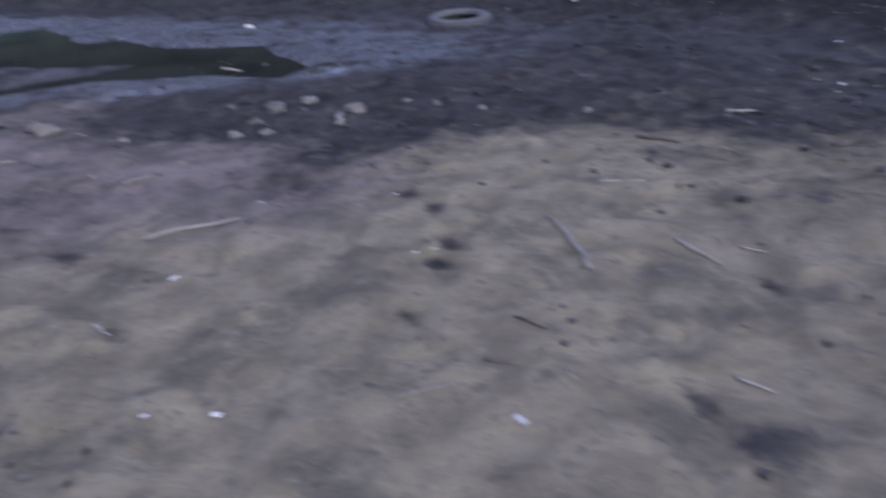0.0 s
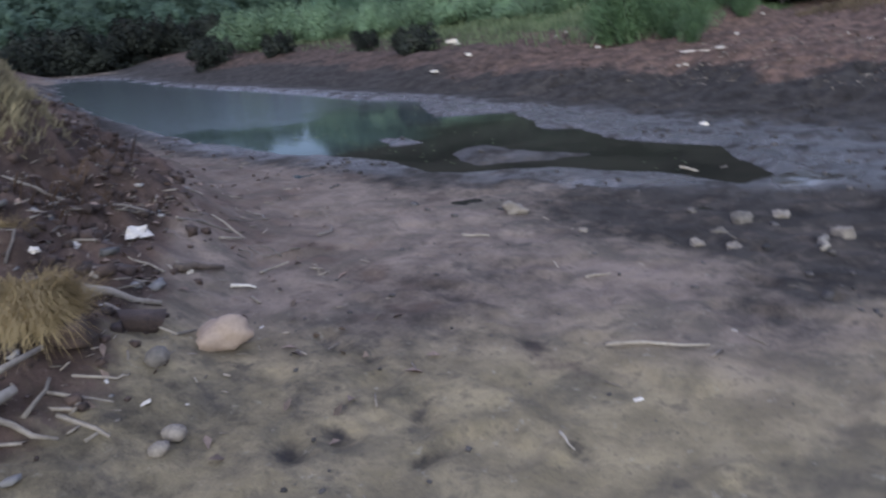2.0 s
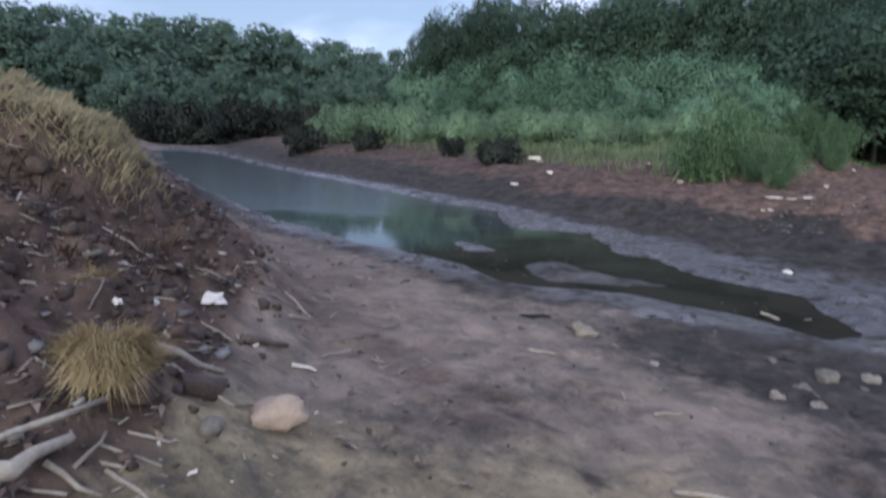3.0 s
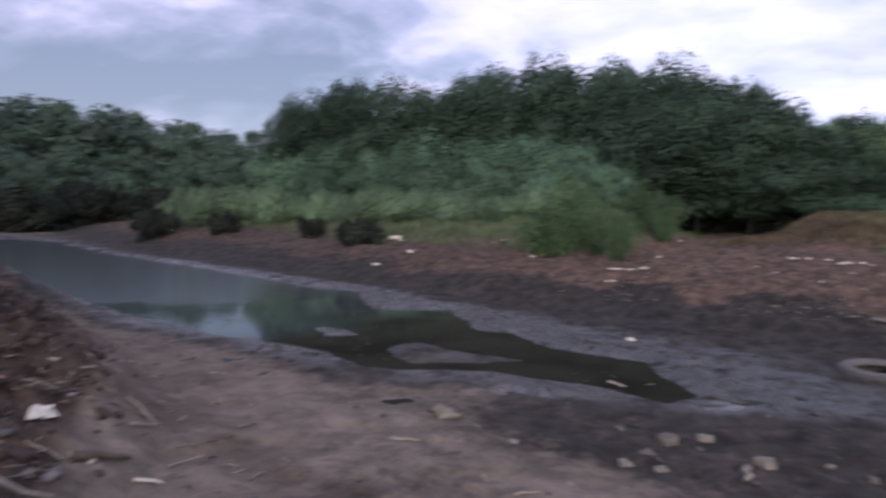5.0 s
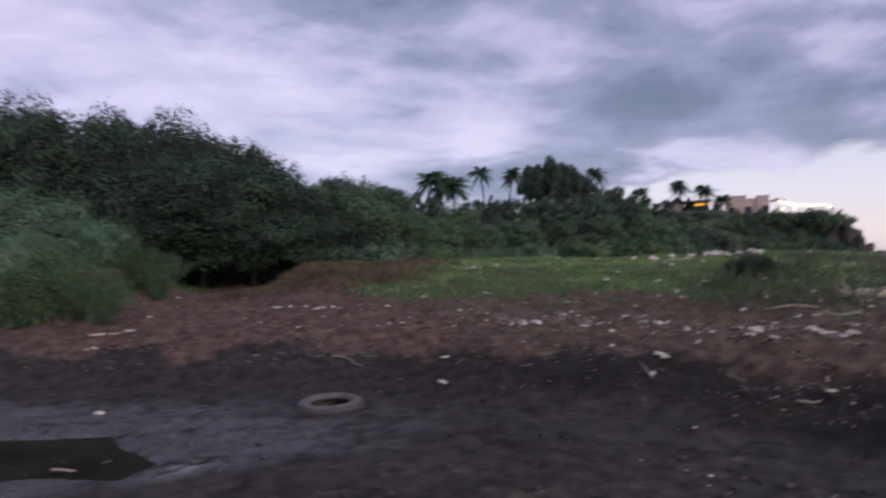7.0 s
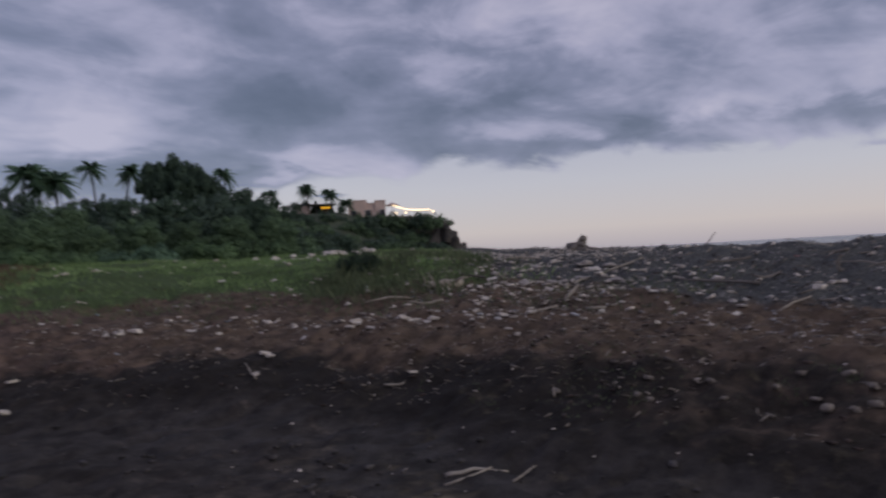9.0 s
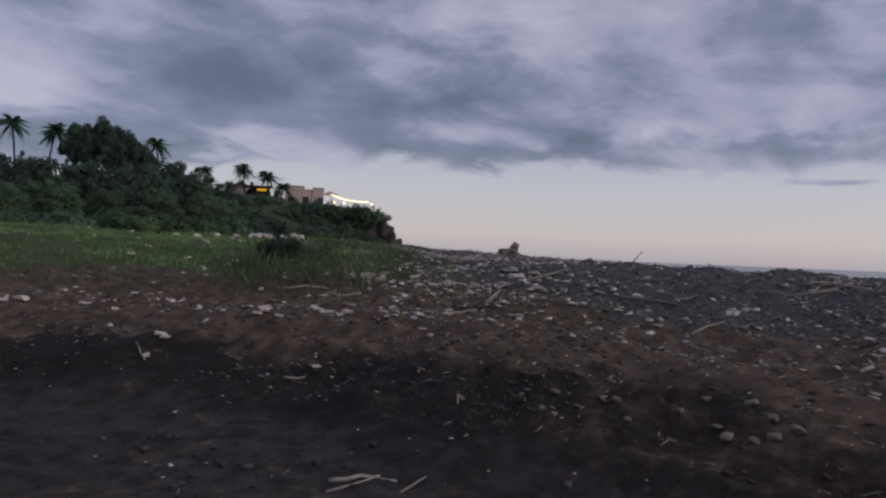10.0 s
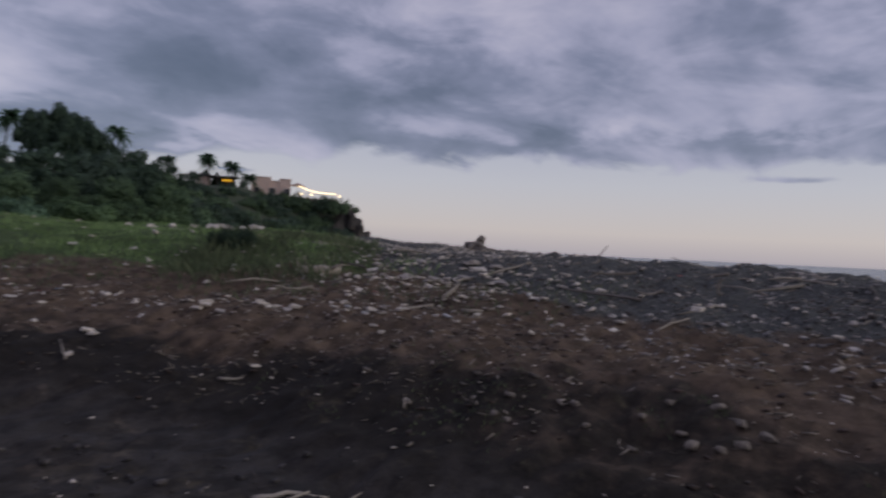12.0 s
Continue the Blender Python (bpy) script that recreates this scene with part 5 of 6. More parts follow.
def build_sticks():
    pale = "bleached grey stick lying on the sand"
    g = "sticks on the sand"
    stick("stick", [(-0.72, 3.70), (-0.59, 3.775), (-0.36, 3.86)], 0.021, pale, seed=2, group=g)
    stick("stick", [(-2.0, 4.675), (-1.837, 4.71)], 0.02, pale, seed=3, group=g)
    stick("stick", [(-1.055, 4.334), (-0.963, 4.429)], 0.015, pale, seed=4, group=g)
    stick("stick", [(0.387, 2.876), (0.464, 2.864)], 0.008, "thin dry twig lying on the sand", seed=5, group=g)
    stick("stick", [(0.386, 2.697), (0.473, 2.745), (0.581, 2.764)], 0.010, "thin curved twig lying on the sand", seed=6, group=g)
    stick("stick", [(-0.616, 3.104), (-0.549, 3.055)], 0.012, pale, seed=7, group=g)
    stick("root_piece", [(1.02, 3.33), (1.01, 3.49), (0.97, 3.65), (0.915, 3.775)], 0.018, "pale curved root tapering to a thin end", ROOT_PALE, seed=8, category="root", lift=0.7)
    stick("stick", [(0.634, 2.866), (0.711, 2.837)], 0.012, "short dark stick on the sand", WOOD_DARK, seed=9, group=g)
    stick("stick", [(0.734, 3.081), (0.82, 3.01)], 0.010, "short dark stick on the sand", WOOD_DARK, seed=10, group=g)
    stick("stick", [(1.37, 3.55), (1.49, 3.39)], 0.014, pale, seed=11, group=g)
    stick("stick", [(1.59, 3.50), (1.66, 3.45)], 0.010, "thin dry twig lying on the sand", seed=13, group=g)
    stick("stick", [(1.31, 2.77), (1.39, 2.71)], 0.012, pale, seed=14, group=g)
    stick("stick", [(1.51, 4.79), (1.71, 4.67)], 0.022, "dark wet stick lying on the mud", WOOD_DARK, seed=15, group=g)
    stick("stick", [(1.20, 4.12), (1.39, 4.13)], 0.014, pale, seed=16, group=g)
    stick("stick", [(-0.142, 5.307), (-0.123, 5.131)], 0.045, "short pale piece of wood among stones", seed=12, group=g)
    bank = "bleached driftwood stick on the littered bank"
    b = "driftwood on the near bank"
    stick("driftwood", [(-2.52, 2.66), (-2.36, 2.92)], 0.045, bank, seed=21, category="driftwood", group=b)
    stick("driftwood", [(-2.42, 2.70), (-2.10, 2.78)], 0.014, bank, seed=22, category="driftwood", group=b, rise=0.02)
    stick("driftwood", [(-2.60, 2.75), (-2.56, 3.05)], 0.022, bank, seed=23, category="driftwood", group=b)
    stick("driftwood", [(-2.28, 2.66), (-2.22, 2.80)], 0.010, bank, seed=24, category="driftwood", group=b, rise=0.03)
    stick("driftwood", [(-1.82, 1.85), (-1.90, 2.13)], 0.062, "thick bleached branch stump lying on the bank", seed=25, category="driftwood", group=b, lift=0.6, rise=0.02)
    stick("driftwood", [(-1.86, 1.82), (-2.02, 2.28)], 0.030, "long bleached branch resting on thicker wood", seed=26, category="driftwood", group=b, lift=2.2, rise=0.03)
    stick("driftwood", [(-1.90, 2.05), (-1.76, 2.15)], 0.024, bank, seed=27, category="driftwood", group=b)
    stick("driftwood", [(-1.86, 2.13), (-1.98, 2.27)], 0.018, bank, seed=28, category="driftwood", group=b, rise=0.03)
    stick("driftwood", [(-1.97, 2.24), (-1.84, 2.37)], 0.014, bank, seed=29, category="driftwood", group=b)
    stick("driftwood", [(-1.88, 2.22), (-1.70, 2.28)], 0.018, bank, seed=30, category="driftwood", group=b)
    stick("driftwood", [(-1.73, 2.22), (-1.74, 2.33)], 0.014, bank, seed=31, category="driftwood", group=b)
    stick("driftwood", [(-2.00, 2.34), (-1.93, 2.45), (-1.95, 2.5)], 0.012, bank, seed=32, category="driftwood", group=b)
    rng = random.Random(64)
    for k in range(16):
        x, y = -2.55 - 1.0 * rng.random(), 2.5 + 1.9 * rng.random()
        a, ln, bow = rng.uniform(0, 6.28), rng.uniform(0.12, 0.34), rng.uniform(-0.5, 0.5)
        ux, uy = math.cos(a) * ln, math.sin(a) * ln
        stick("root_piece", [(x, y), (x + ux * 0.5 - uy * bow, y + uy * 0.5 + ux * bow), (x + ux, y + uy)], rng.uniform(0.009, 0.02), "thin crooked root lying on the crumbling bank", WOOD_PALE if k % 3 == 0 else WOOD_GREY, seed=500 + k, category="root", group="roots on the near bank", lift=0.8, rise=rng.uniform(-0.01, 0.05))
    mud = "weathered grey log lying on dark mud"
    stick("log", [(0.62, 10.25), (0.78, 10.15), (0.95, 9.9)], 0.05, mud, WOOD_GREY, seed=41, category="log")
    stick("log", [(0.75, 10.35), (1.15, 10.3)], 0.025, "thin grey branch beside a weathered log", WOOD_GREY, seed=42, category="log")
    stick("stick", [(4.39, 6.64), (4.50, 6.55), (4.62, 6.50)], 0.03, "pale bent stick on the muddy slope", seed=45, group="sticks on the slope")
    stick("stick", [(3.53, 4.80), (3.66, 4.70), (3.80, 4.54)], 0.028, "pale branch in a drift line of twigs", seed=46, group="sticks on the slope")
    stick("stick", [(3.45, 4.70), (3.75, 4.62)], 0.018, "pale branch in a drift line of twigs", seed=47, group="sticks on the slope")
    stick("stick", [(3.70, 4.40), (3.95, 4.45)], 0.016, "pale branch in a drift line of twigs", seed=48, group="sticks on the slope")
    stick("stick", [(2.10, 5.06), (2.27, 5.10)], 0.024, "short bleached stick lying on dark mud", seed=72, group="sticks on the slope")
    stick("stick", [(3.66, 7.70), (3.72, 7.95), (3.77, 8.21)], 0.020, "thin pale stick on the brown slope", seed=73, group="sticks on the slope")
    stick("stick", [(-1.30, 6.68), (-1.15, 6.84), (-1.01, 7.00)], 0.022, "pale stick lying across the edge of the pool", seed=74, group="sticks on the slope", lift=3.6)
    stick("log", [(7.15, 6.86), (7.6, 7.1), (8.02, 7.33)], 0.055, "pale driftwood log leaning on beach debris", seed=75, category="log", rise=0.10)
    stick("log", [(6.85, 6.32), (7.0, 6.22), (7.15, 6.12)], 0.05, "short pale driftwood log on the brown bank", seed=76, category="log")
    stick("log", [(9.84, 10.52), (10.1, 10.3), (10.31, 10.07)], 0.05, "long straight pale log on the beach", seed=77, category="log", lift=0.9)
    stick("branch", [(9.19, 4.64), (9.20, 4.65), (9.21, 4.65)], 0.035, "pale stake standing upright in beach debris", seed=78, category="branch", rise=0.16)
    stick("bark_piece", [(-2.70, 3.20), (-2.66, 3.30), (-2.68, 3.44)], 0.05, "dark curled strip of bark on the bank", WOOD_DARK, seed=54, category="bark")
    stick("plank", [(4.12, 3.34), (4.28, 3.19)], 0.04, "grey piece of board on sandy mud", WOOD_PALE, seed=49, category="plank")
    stick("branch", [(8.74, 7.58), (9.6, 7.45)], 0.05, "long pale branch among beach debris", seed=50, category="branch")
    stick("branch", [(7.33, 4.49), (7.59, 4.47), (7.85, 4.41)], 0.022, "curved pale branch on the brown bank", seed=51, category="branch", rise=0.03)
    rng = random.Random(31)
    for k in range(46):
        x, y = polar(rng.uniform(36, 84), 8.2 + 9.0 * rng.random() ** 1.3)
        a, ln = rng.gauss(2.4, 0.6), rng.uniform(0.25, 0.9)
        ux, uy = math.cos(a) * ln, math.sin(a) * ln
        bow = rng.uniform(-0.15, 0.15)
        stick("driftwood", [(x, y), (x + ux * 0.5 - uy * bow, y + uy * 0.5 + ux * bow), (x + ux, y + uy)], rng.uniform(0.02, 0.05), "weathered driftwood branch lying among beach debris", WOOD_PALE if k % 3 else WOOD_GREY, seed=200 + k, category="driftwood", group="driftwood on the beach", lift=0.6, rise=rng.uniform(-0.02, 0.08))
    stump = new("driftwood_stump")
    v, f = joined([tube([(-0.5, -0.15, 0.08), (0, 0, 0.13), (0.45, 0.1, 0.12)], [0.07, 0.11, 0.08]), tube([(-0.1, 0, 0.1), (-0.28, 0.05, 0.24), (-0.36, 0.02, 0.42)], [0.05, 0.035, 0.012], 6), tube([(-0.3, -0.1, 0.1), (-0.46, -0.2, 0.2), (-0.5, -0.3, 0.33)], [0.04, 0.03, 0.01], 6), tube([(0.2, 0.05, 0.12), (0.36, -0.1, 0.24), (0.6, -0.12, 0.26)], [0.05, 0.03, 0.012], 6)])
    part("stump_wood", mesh_of("stump_wood", v, f, WOOD_PALE, True), stump)
    tagged(lay(stump, 7.3, 9.25, -35, -0.01, (0, 0), 0.62), "forked dark driftwood stump among white litter", "driftwood")


build_sticks()


def foam_mesh(name, seed, size, mat):
    """A broken block with worn corners."""
    rng = random.Random(seed)
    bm = bmesh.new()
    bmesh.ops.create_cube(bm, size=1.0)
    for v in bm.verts:
        v.co = Vector((v.co.x * size[0] * rng.uniform(0.5, 1.3), v.co.y * size[1] * rng.uniform(0.5, 1.3), (v.co.z + 0.5) * size[2] * rng.uniform(0.5, 1.3)))
    bmesh.ops.bevel(bm, geom=list(bm.edges), offset=min(size) * 0.16, segments=1, affect="EDGES")
    return bm_mesh(name, bm, mat, False)


def bag_mesh(name, seed, size, mat):
    bm = bmesh.new()
    bmesh.ops.create_icosphere(bm, subdivisions=2, radius=1.0)
    off = Vector((seed * 5.1, seed * 2.3, 0))
    for v in bm.verts:
        n = abs(noise.noise(v.co * 1.9 + off)) + 0.5 * abs(noise.noise(v.co * 4.5 + off))
        c = v.co * (0.6 + 1.0 * n)
        v.co = Vector((c.x * size[0], c.y * size[1], max(-0.25, c.z) * size[2]))
    return bm_mesh(name, bm, mat, False)


def lathe(name, profile, mat, sides=14):
    vs, fs = [], []
    for r, z in profile:
        for k in range(sides):
            a = 2 * math.pi * k / sides
            vs.append((r * math.cos(a), r * math.sin(a), z))
    for i in range(len(profile) - 1):
        for k in range(sides):
            fs.append((i * sides + k, i * sides + (k + 1) % sides, (i + 1) * sides + (k + 1) % sides, (i + 1) * sides + k))
    return mesh_of(name, vs, fs, mat, True)


def bottle_kind(mat, cap):
    root = new("plastic_bottle")
    body = lathe("bottle_body", [(0.001, 0), (0.028, 0.002), (0.033, 0.012), (0.032, 0.06), (0.029, 0.085), (0.032, 0.11), (0.032, 0.15), (0.022, 0.19), (0.012, 0.205), (0.012, 0.22)], mat)
    b = part("bottle_body", body, root)
    b.matrix_basis = pose(-0.1, 0, 0.026, 0, 90, 0)
    c = part("cap", lathe("cap", [(0.001, 0.236), (0.013, 0.236), (0.0145, 0.234), (0.0145, 0.218), (0.012, 0.218)], cap), root)
    c.matrix_basis = pose(-0.1, 0, 0.026, 0, 90, 0)
    return root


def cup_kind():
    root = new("plastic_cup")
    me = lathe("cup_wall", [(0.001, 0.003), (0.026, 0.0), (0.038, 0.095), (0.040, 0.095), (0.040, 0.099), (0.036, 0.099), (0.0245, 0.004)], PLASTIC_WHITE)
    part("cup_wall", me, root).matrix_basis = pose(-0.05, 0, 0.03, 0, 84, 0)
    return root


def build_litter():
    rng = random.Random(12)
    foams = [new("foam_block", foam_mesh("foam_block", s, (0.15, 0.085, 0.038), FOAM_WHITE)) for s in (1, 2, 3)]
    bags = [new("plastic_bag", bag_mesh("plastic_bag", s, (0.13, 0.09, 0.06), PLASTIC_WHITE)) for s in (1, 2, 3)]
    bottles = [bottle_kind(BOTTLE, PLASTIC_BLUE), bottle_kind(PLASTIC_WHITE, PLASTIC_RED)]
    cups = [cup_kind()]
    chips = [new("plastic_scrap", foam_mesh("plastic_scrap", s, (0.11, 0.06, 0.012), m)) for s, m in ((5, PLASTIC_WHITE), (6, PLASTIC_WHITE), (7, PLASTIC_BLUE), (8, FOAM_WHITE), (9, PLASTIC_RED))]
    for o in foams:
        tagged(o, "dirty white foam block washed up on the bank", "foam block", "litter on the bank")
    for o in bags:
        tagged(o, "crumpled white plastic bag lying on the ground", "plastic bag", "litter on the bank")
    for o in bottles:
        tagged(o, "empty cloudy plastic bottle lying on its side", "bottle", "litter on the bank")
    for o in cups:
        tagged(o, "white plastic cup lying on its side", "cup", "litter on the bank")
    for o in chips:
        tagged(o, "flat scrap of broken faded plastic", "plastic scrap", "litter on the bank")
    scraps = [chips[0], chips[1], chips[3]]

    def put(ob, x, y, width, base=0.14, lift=0.0):
        s = width / base
        m = pose(x, y, ground_z(x, y) + lift, rng.uniform(-8, 8), rng.uniform(-8, 8), rng.uniform(0, 360)) @ Matrix.Diagonal((s, s, s, 1))
        return copy_thing(ob, m)

    # single bits on the sand, the mud and the near bank
    for x, y, w in [(0.714, 2.61, 0.048), (-2.068, 3.161, 0.03), (-1.734, 2.552, 0.022), (-2.4, 2.67, 0.03), (-2.44, 2.61, 0.035), (-1.791, 2.441, 0.049), (0.279, 4.102, 0.04), (-0.316, 4.05, 0.038), (-0.48, 3.42, 0.042), (-0.09, 2.68, 0.036), (-0.27, 2.66, 0.026), (0.47, 3.54, 0.036), (0.4, 3.51, 0.024)]:
        tagged(put(rng.choice(scraps), x, y, w), "small white plastic scrap on the sand", "plastic scrap", "small litter")
    for x, y, w in [(-3.11, 3.28, 0.10), (-2.90, 2.86, 0.045), (-2.76, 2.63, 0.04), (-1.63, 8.67, 0.07)]:
        put(rng.choice(bags), x, y, w)
    for x, y, w in [(-2.66, 3.25, 0.05), (1.80, 8.85, 0.14), (1.98, 9.86, 0.10), (-2.83, 11.89, 0.08), (-2.39, 13.46, 0.10), (1.63, 11.62, 0.08), (3.73, 7.84, 0.09), (4.66, 6.58, 0.08), (-2.33, 12.12, 0.10), (-2.76, 11.95, 0.08), (-7.58, 13.53, 0.17), (-7.62, 12.35, 0.16)]:
        put(rng.choice(foams), x, y, w)
    stick("plastic_strip", [(-2.54, 3.38), (-2.44, 3.46)], 0.022, "white plastic strip lying on the sand", PLASTIC_WHITE, seed=62, category="plastic strip")
    stick("board", [(-2.95, 12.35), (-2.5, 12.3)], 0.035, "pale board lying on the brown bank", FOAM_WHITE, seed=60, category="board")
    stick("board", [(-20.2, 16.4), (-19.0, 17.0)], 0.10, "long whitish board at the edge of the far bank", FOAM_WHITE, seed=61, category="board")
    for x, y, w in [(4.02, 8.14, 0.10), (5.01, 8.04, 0.15), (5.05, 7.83, 0.11), (7.2, 9.5, 0.14), (6.12, 6.88, 0.12), (6.22, 6.56, 0.10), (-9.1, 15.2, 0.3), (-8.8, 15.0, 0.2), (-0.3, 13.5, 0.14), (0.15, 13.3, 0.10), (0.35, 13.1, 0.12), (-0.1, 13.4, 0.08)]:
        put(rng.choice(foams), x, y, w)
    for k, (x, y, w) in enumerate([(6.71, 7.01, 0.12), (6.85, 6.13, 0.15), (5.14, 8.28, 0.22), (5.65, 6.21, 0.14), (5.91, 6.99, 0.10), (5.70, 7.52, 0.20), (6.21, 7.39, 0.18), (5.05, 8.41, 0.16), (5.62, 7.77, 0.14), (4.02, 8.23, 0.17), (4.80, 6.79, 0.07),
                                   (8.53, 5.70, 0.20), (8.54, 6.21, 0.18), (7.93, 5.60, 0.12), (8.27, 4.50, 0.22), (8.85, 4.55, 0.16), (3.15, 10.43, 0.22), (3.36, 10.50, 0.24), (3.98, 11.19, 0.18), (4.02, 9.47, 0.14), (5.45, 7.77, 0.14), (4.93, 8.04, 0.16)]):
        put(foams[k % 3], x, y, 0.68 * w)
    for k, (x, y, a, b) in enumerate([(8.01, 7.84, 0.55, 0.40), (8.35, 7.60, 0.60, 0.45), (8.50, 7.12, 0.70, 0.42), (7.98, 8.28, 0.45, 0.35), (9.35, 8.30, 0.60, 0.40), (9.3, 7.8, 0.5, 0.4), (8.9, 8.9, 0.45, 0.3)]):
        sheet = new("plastic_sheet", bag_mesh("plastic_sheet", 300 + k, (a * 0.27, b * 0.27, 0.05), SHEET_PALE))
        tagged(lay(sheet, x, y, 41 * k, 0.012), "crumpled pale plastic sheet lying over beach debris", "plastic sheet", "sheets on the beach")
    for k in range(26):
        t = k / 25
        put(rng.choice(foams + bags), 9.6 + 3.6 * t + rng.uniform(-0.4, 0.4), 20.1 + rng.uniform(-0.5, 0.5), rng.uniform(0.10, 0.28), 0.14, 0.05)
    for k in range(70):
        x, y = polar(rng.gauss(50, 7), rng.uniform(9.0, 21.0))
        put(rng.choice(foams + bags + chips), x, y, rng.uniform(0.06, 0.16))
    # the drift line along the far bank, the grass and the beach
    kinds = foams * 3 + bags * 2 + bottles * 2 + cups * 2 + chips * 2
    made = 0
    for k in range(11000):
        az, d = rng.uniform(-30, 84), rng.uniform(7.0, 17.0)
        x, y = polar(az, d)
        bed, left, pool, sea = (float(q[0]) for q in zones(np.array([x]), np.array([y])))
        line = math.exp(-((bed - 2.5) / 0.38) ** 2) + 0.3 * math.exp(-((bed - 4.2) / 0.9) ** 2) + 0.02 * (bed > 1.2) + 0.12 * (bed > 4)
        line *= 0.12 if az < 1 else (0.75 if az < 14 else 1.25)
        if rng.random() < line * 0.16 * (17.0 / d) ** 0.5:
            put(rng.choice(kinds), x, y, rng.uniform(0.035, 0.080) * (0.8 + d / 40))
            made += 1
        if made >= 400:
            break
    for o in foams + bags + bottles + cups + chips:
        for q in (*o.children_recursive, o):
            bpy.data.objects.remove(q)


build_litter()


# ---- joined small stuff: clods, pebbles, twigs, debris ----
def chunks(name, label, category, xy, sizes, mat, seed, flat=0.6, long=1.4, sink=0.25):
    """Many small uneven blocks in one mesh."""
    rng = np.random.default_rng(seed)
    n = len(xy)
    c = np.array([(-1, -1, -1), (1, -1, -1), (1, 1, -1), (-1, 1, -1), (-1, -1, 1), (1, -1, 1), (1, 1, 1), (-1, 1, 1)], float) * 0.5
    v = c[None] * rng.uniform(0.55, 1.25, (n, 8, 3))
    v[:, :, 0] *= long
    v[:, :, 2] *= flat
    v *= np.asarray(sizes)[:, None, None]
    a, t = rng.uniform(0, 6.283, n), rng.normal(0, 0.25, n)
    ct, st = np.cos(t)[:, None], np.sin(t)[:, None]
    x, z = v[..., 0] * ct - v[..., 2] * st, v[..., 0] * st + v[..., 2] * ct
    ca, sa = np.cos(a)[:, None], np.sin(a)[:, None]
    px, py = x * ca - v[..., 1] * sa + xy[:, 0:1], x * sa + v[..., 1] * ca + xy[:, 1:2]
    pz = z + height(xy[:, 0], xy[:, 1])[:, None] + (np.asarray(sizes) * flat * sink)[:, None]
    q = np.array([(0, 3, 2, 1), (4, 5, 6, 7), (0, 1, 5, 4), (1, 2, 6, 5), (2, 3, 7, 6), (3, 0, 4, 7)])
    f = (np.arange(n)[:, None, None] * 8 + q[None]).reshape(-1, 4)
    return tagged(new(name, mesh_of(name, np.stack([px, py, pz], -1).reshape(-1, 3), f, mat)), label, category, kind="stuff")


def spread(count, seed, box, weight):
    rng = np.random.default_rng(seed)
    x, y = rng.uniform(box[0], box[1], count), rng.uniform(box[2], box[3], count)
    ok = weight(x, y) > rng.uniform(0, 1, count)
    return np.stack([x[ok], y[ok]], 1), rng


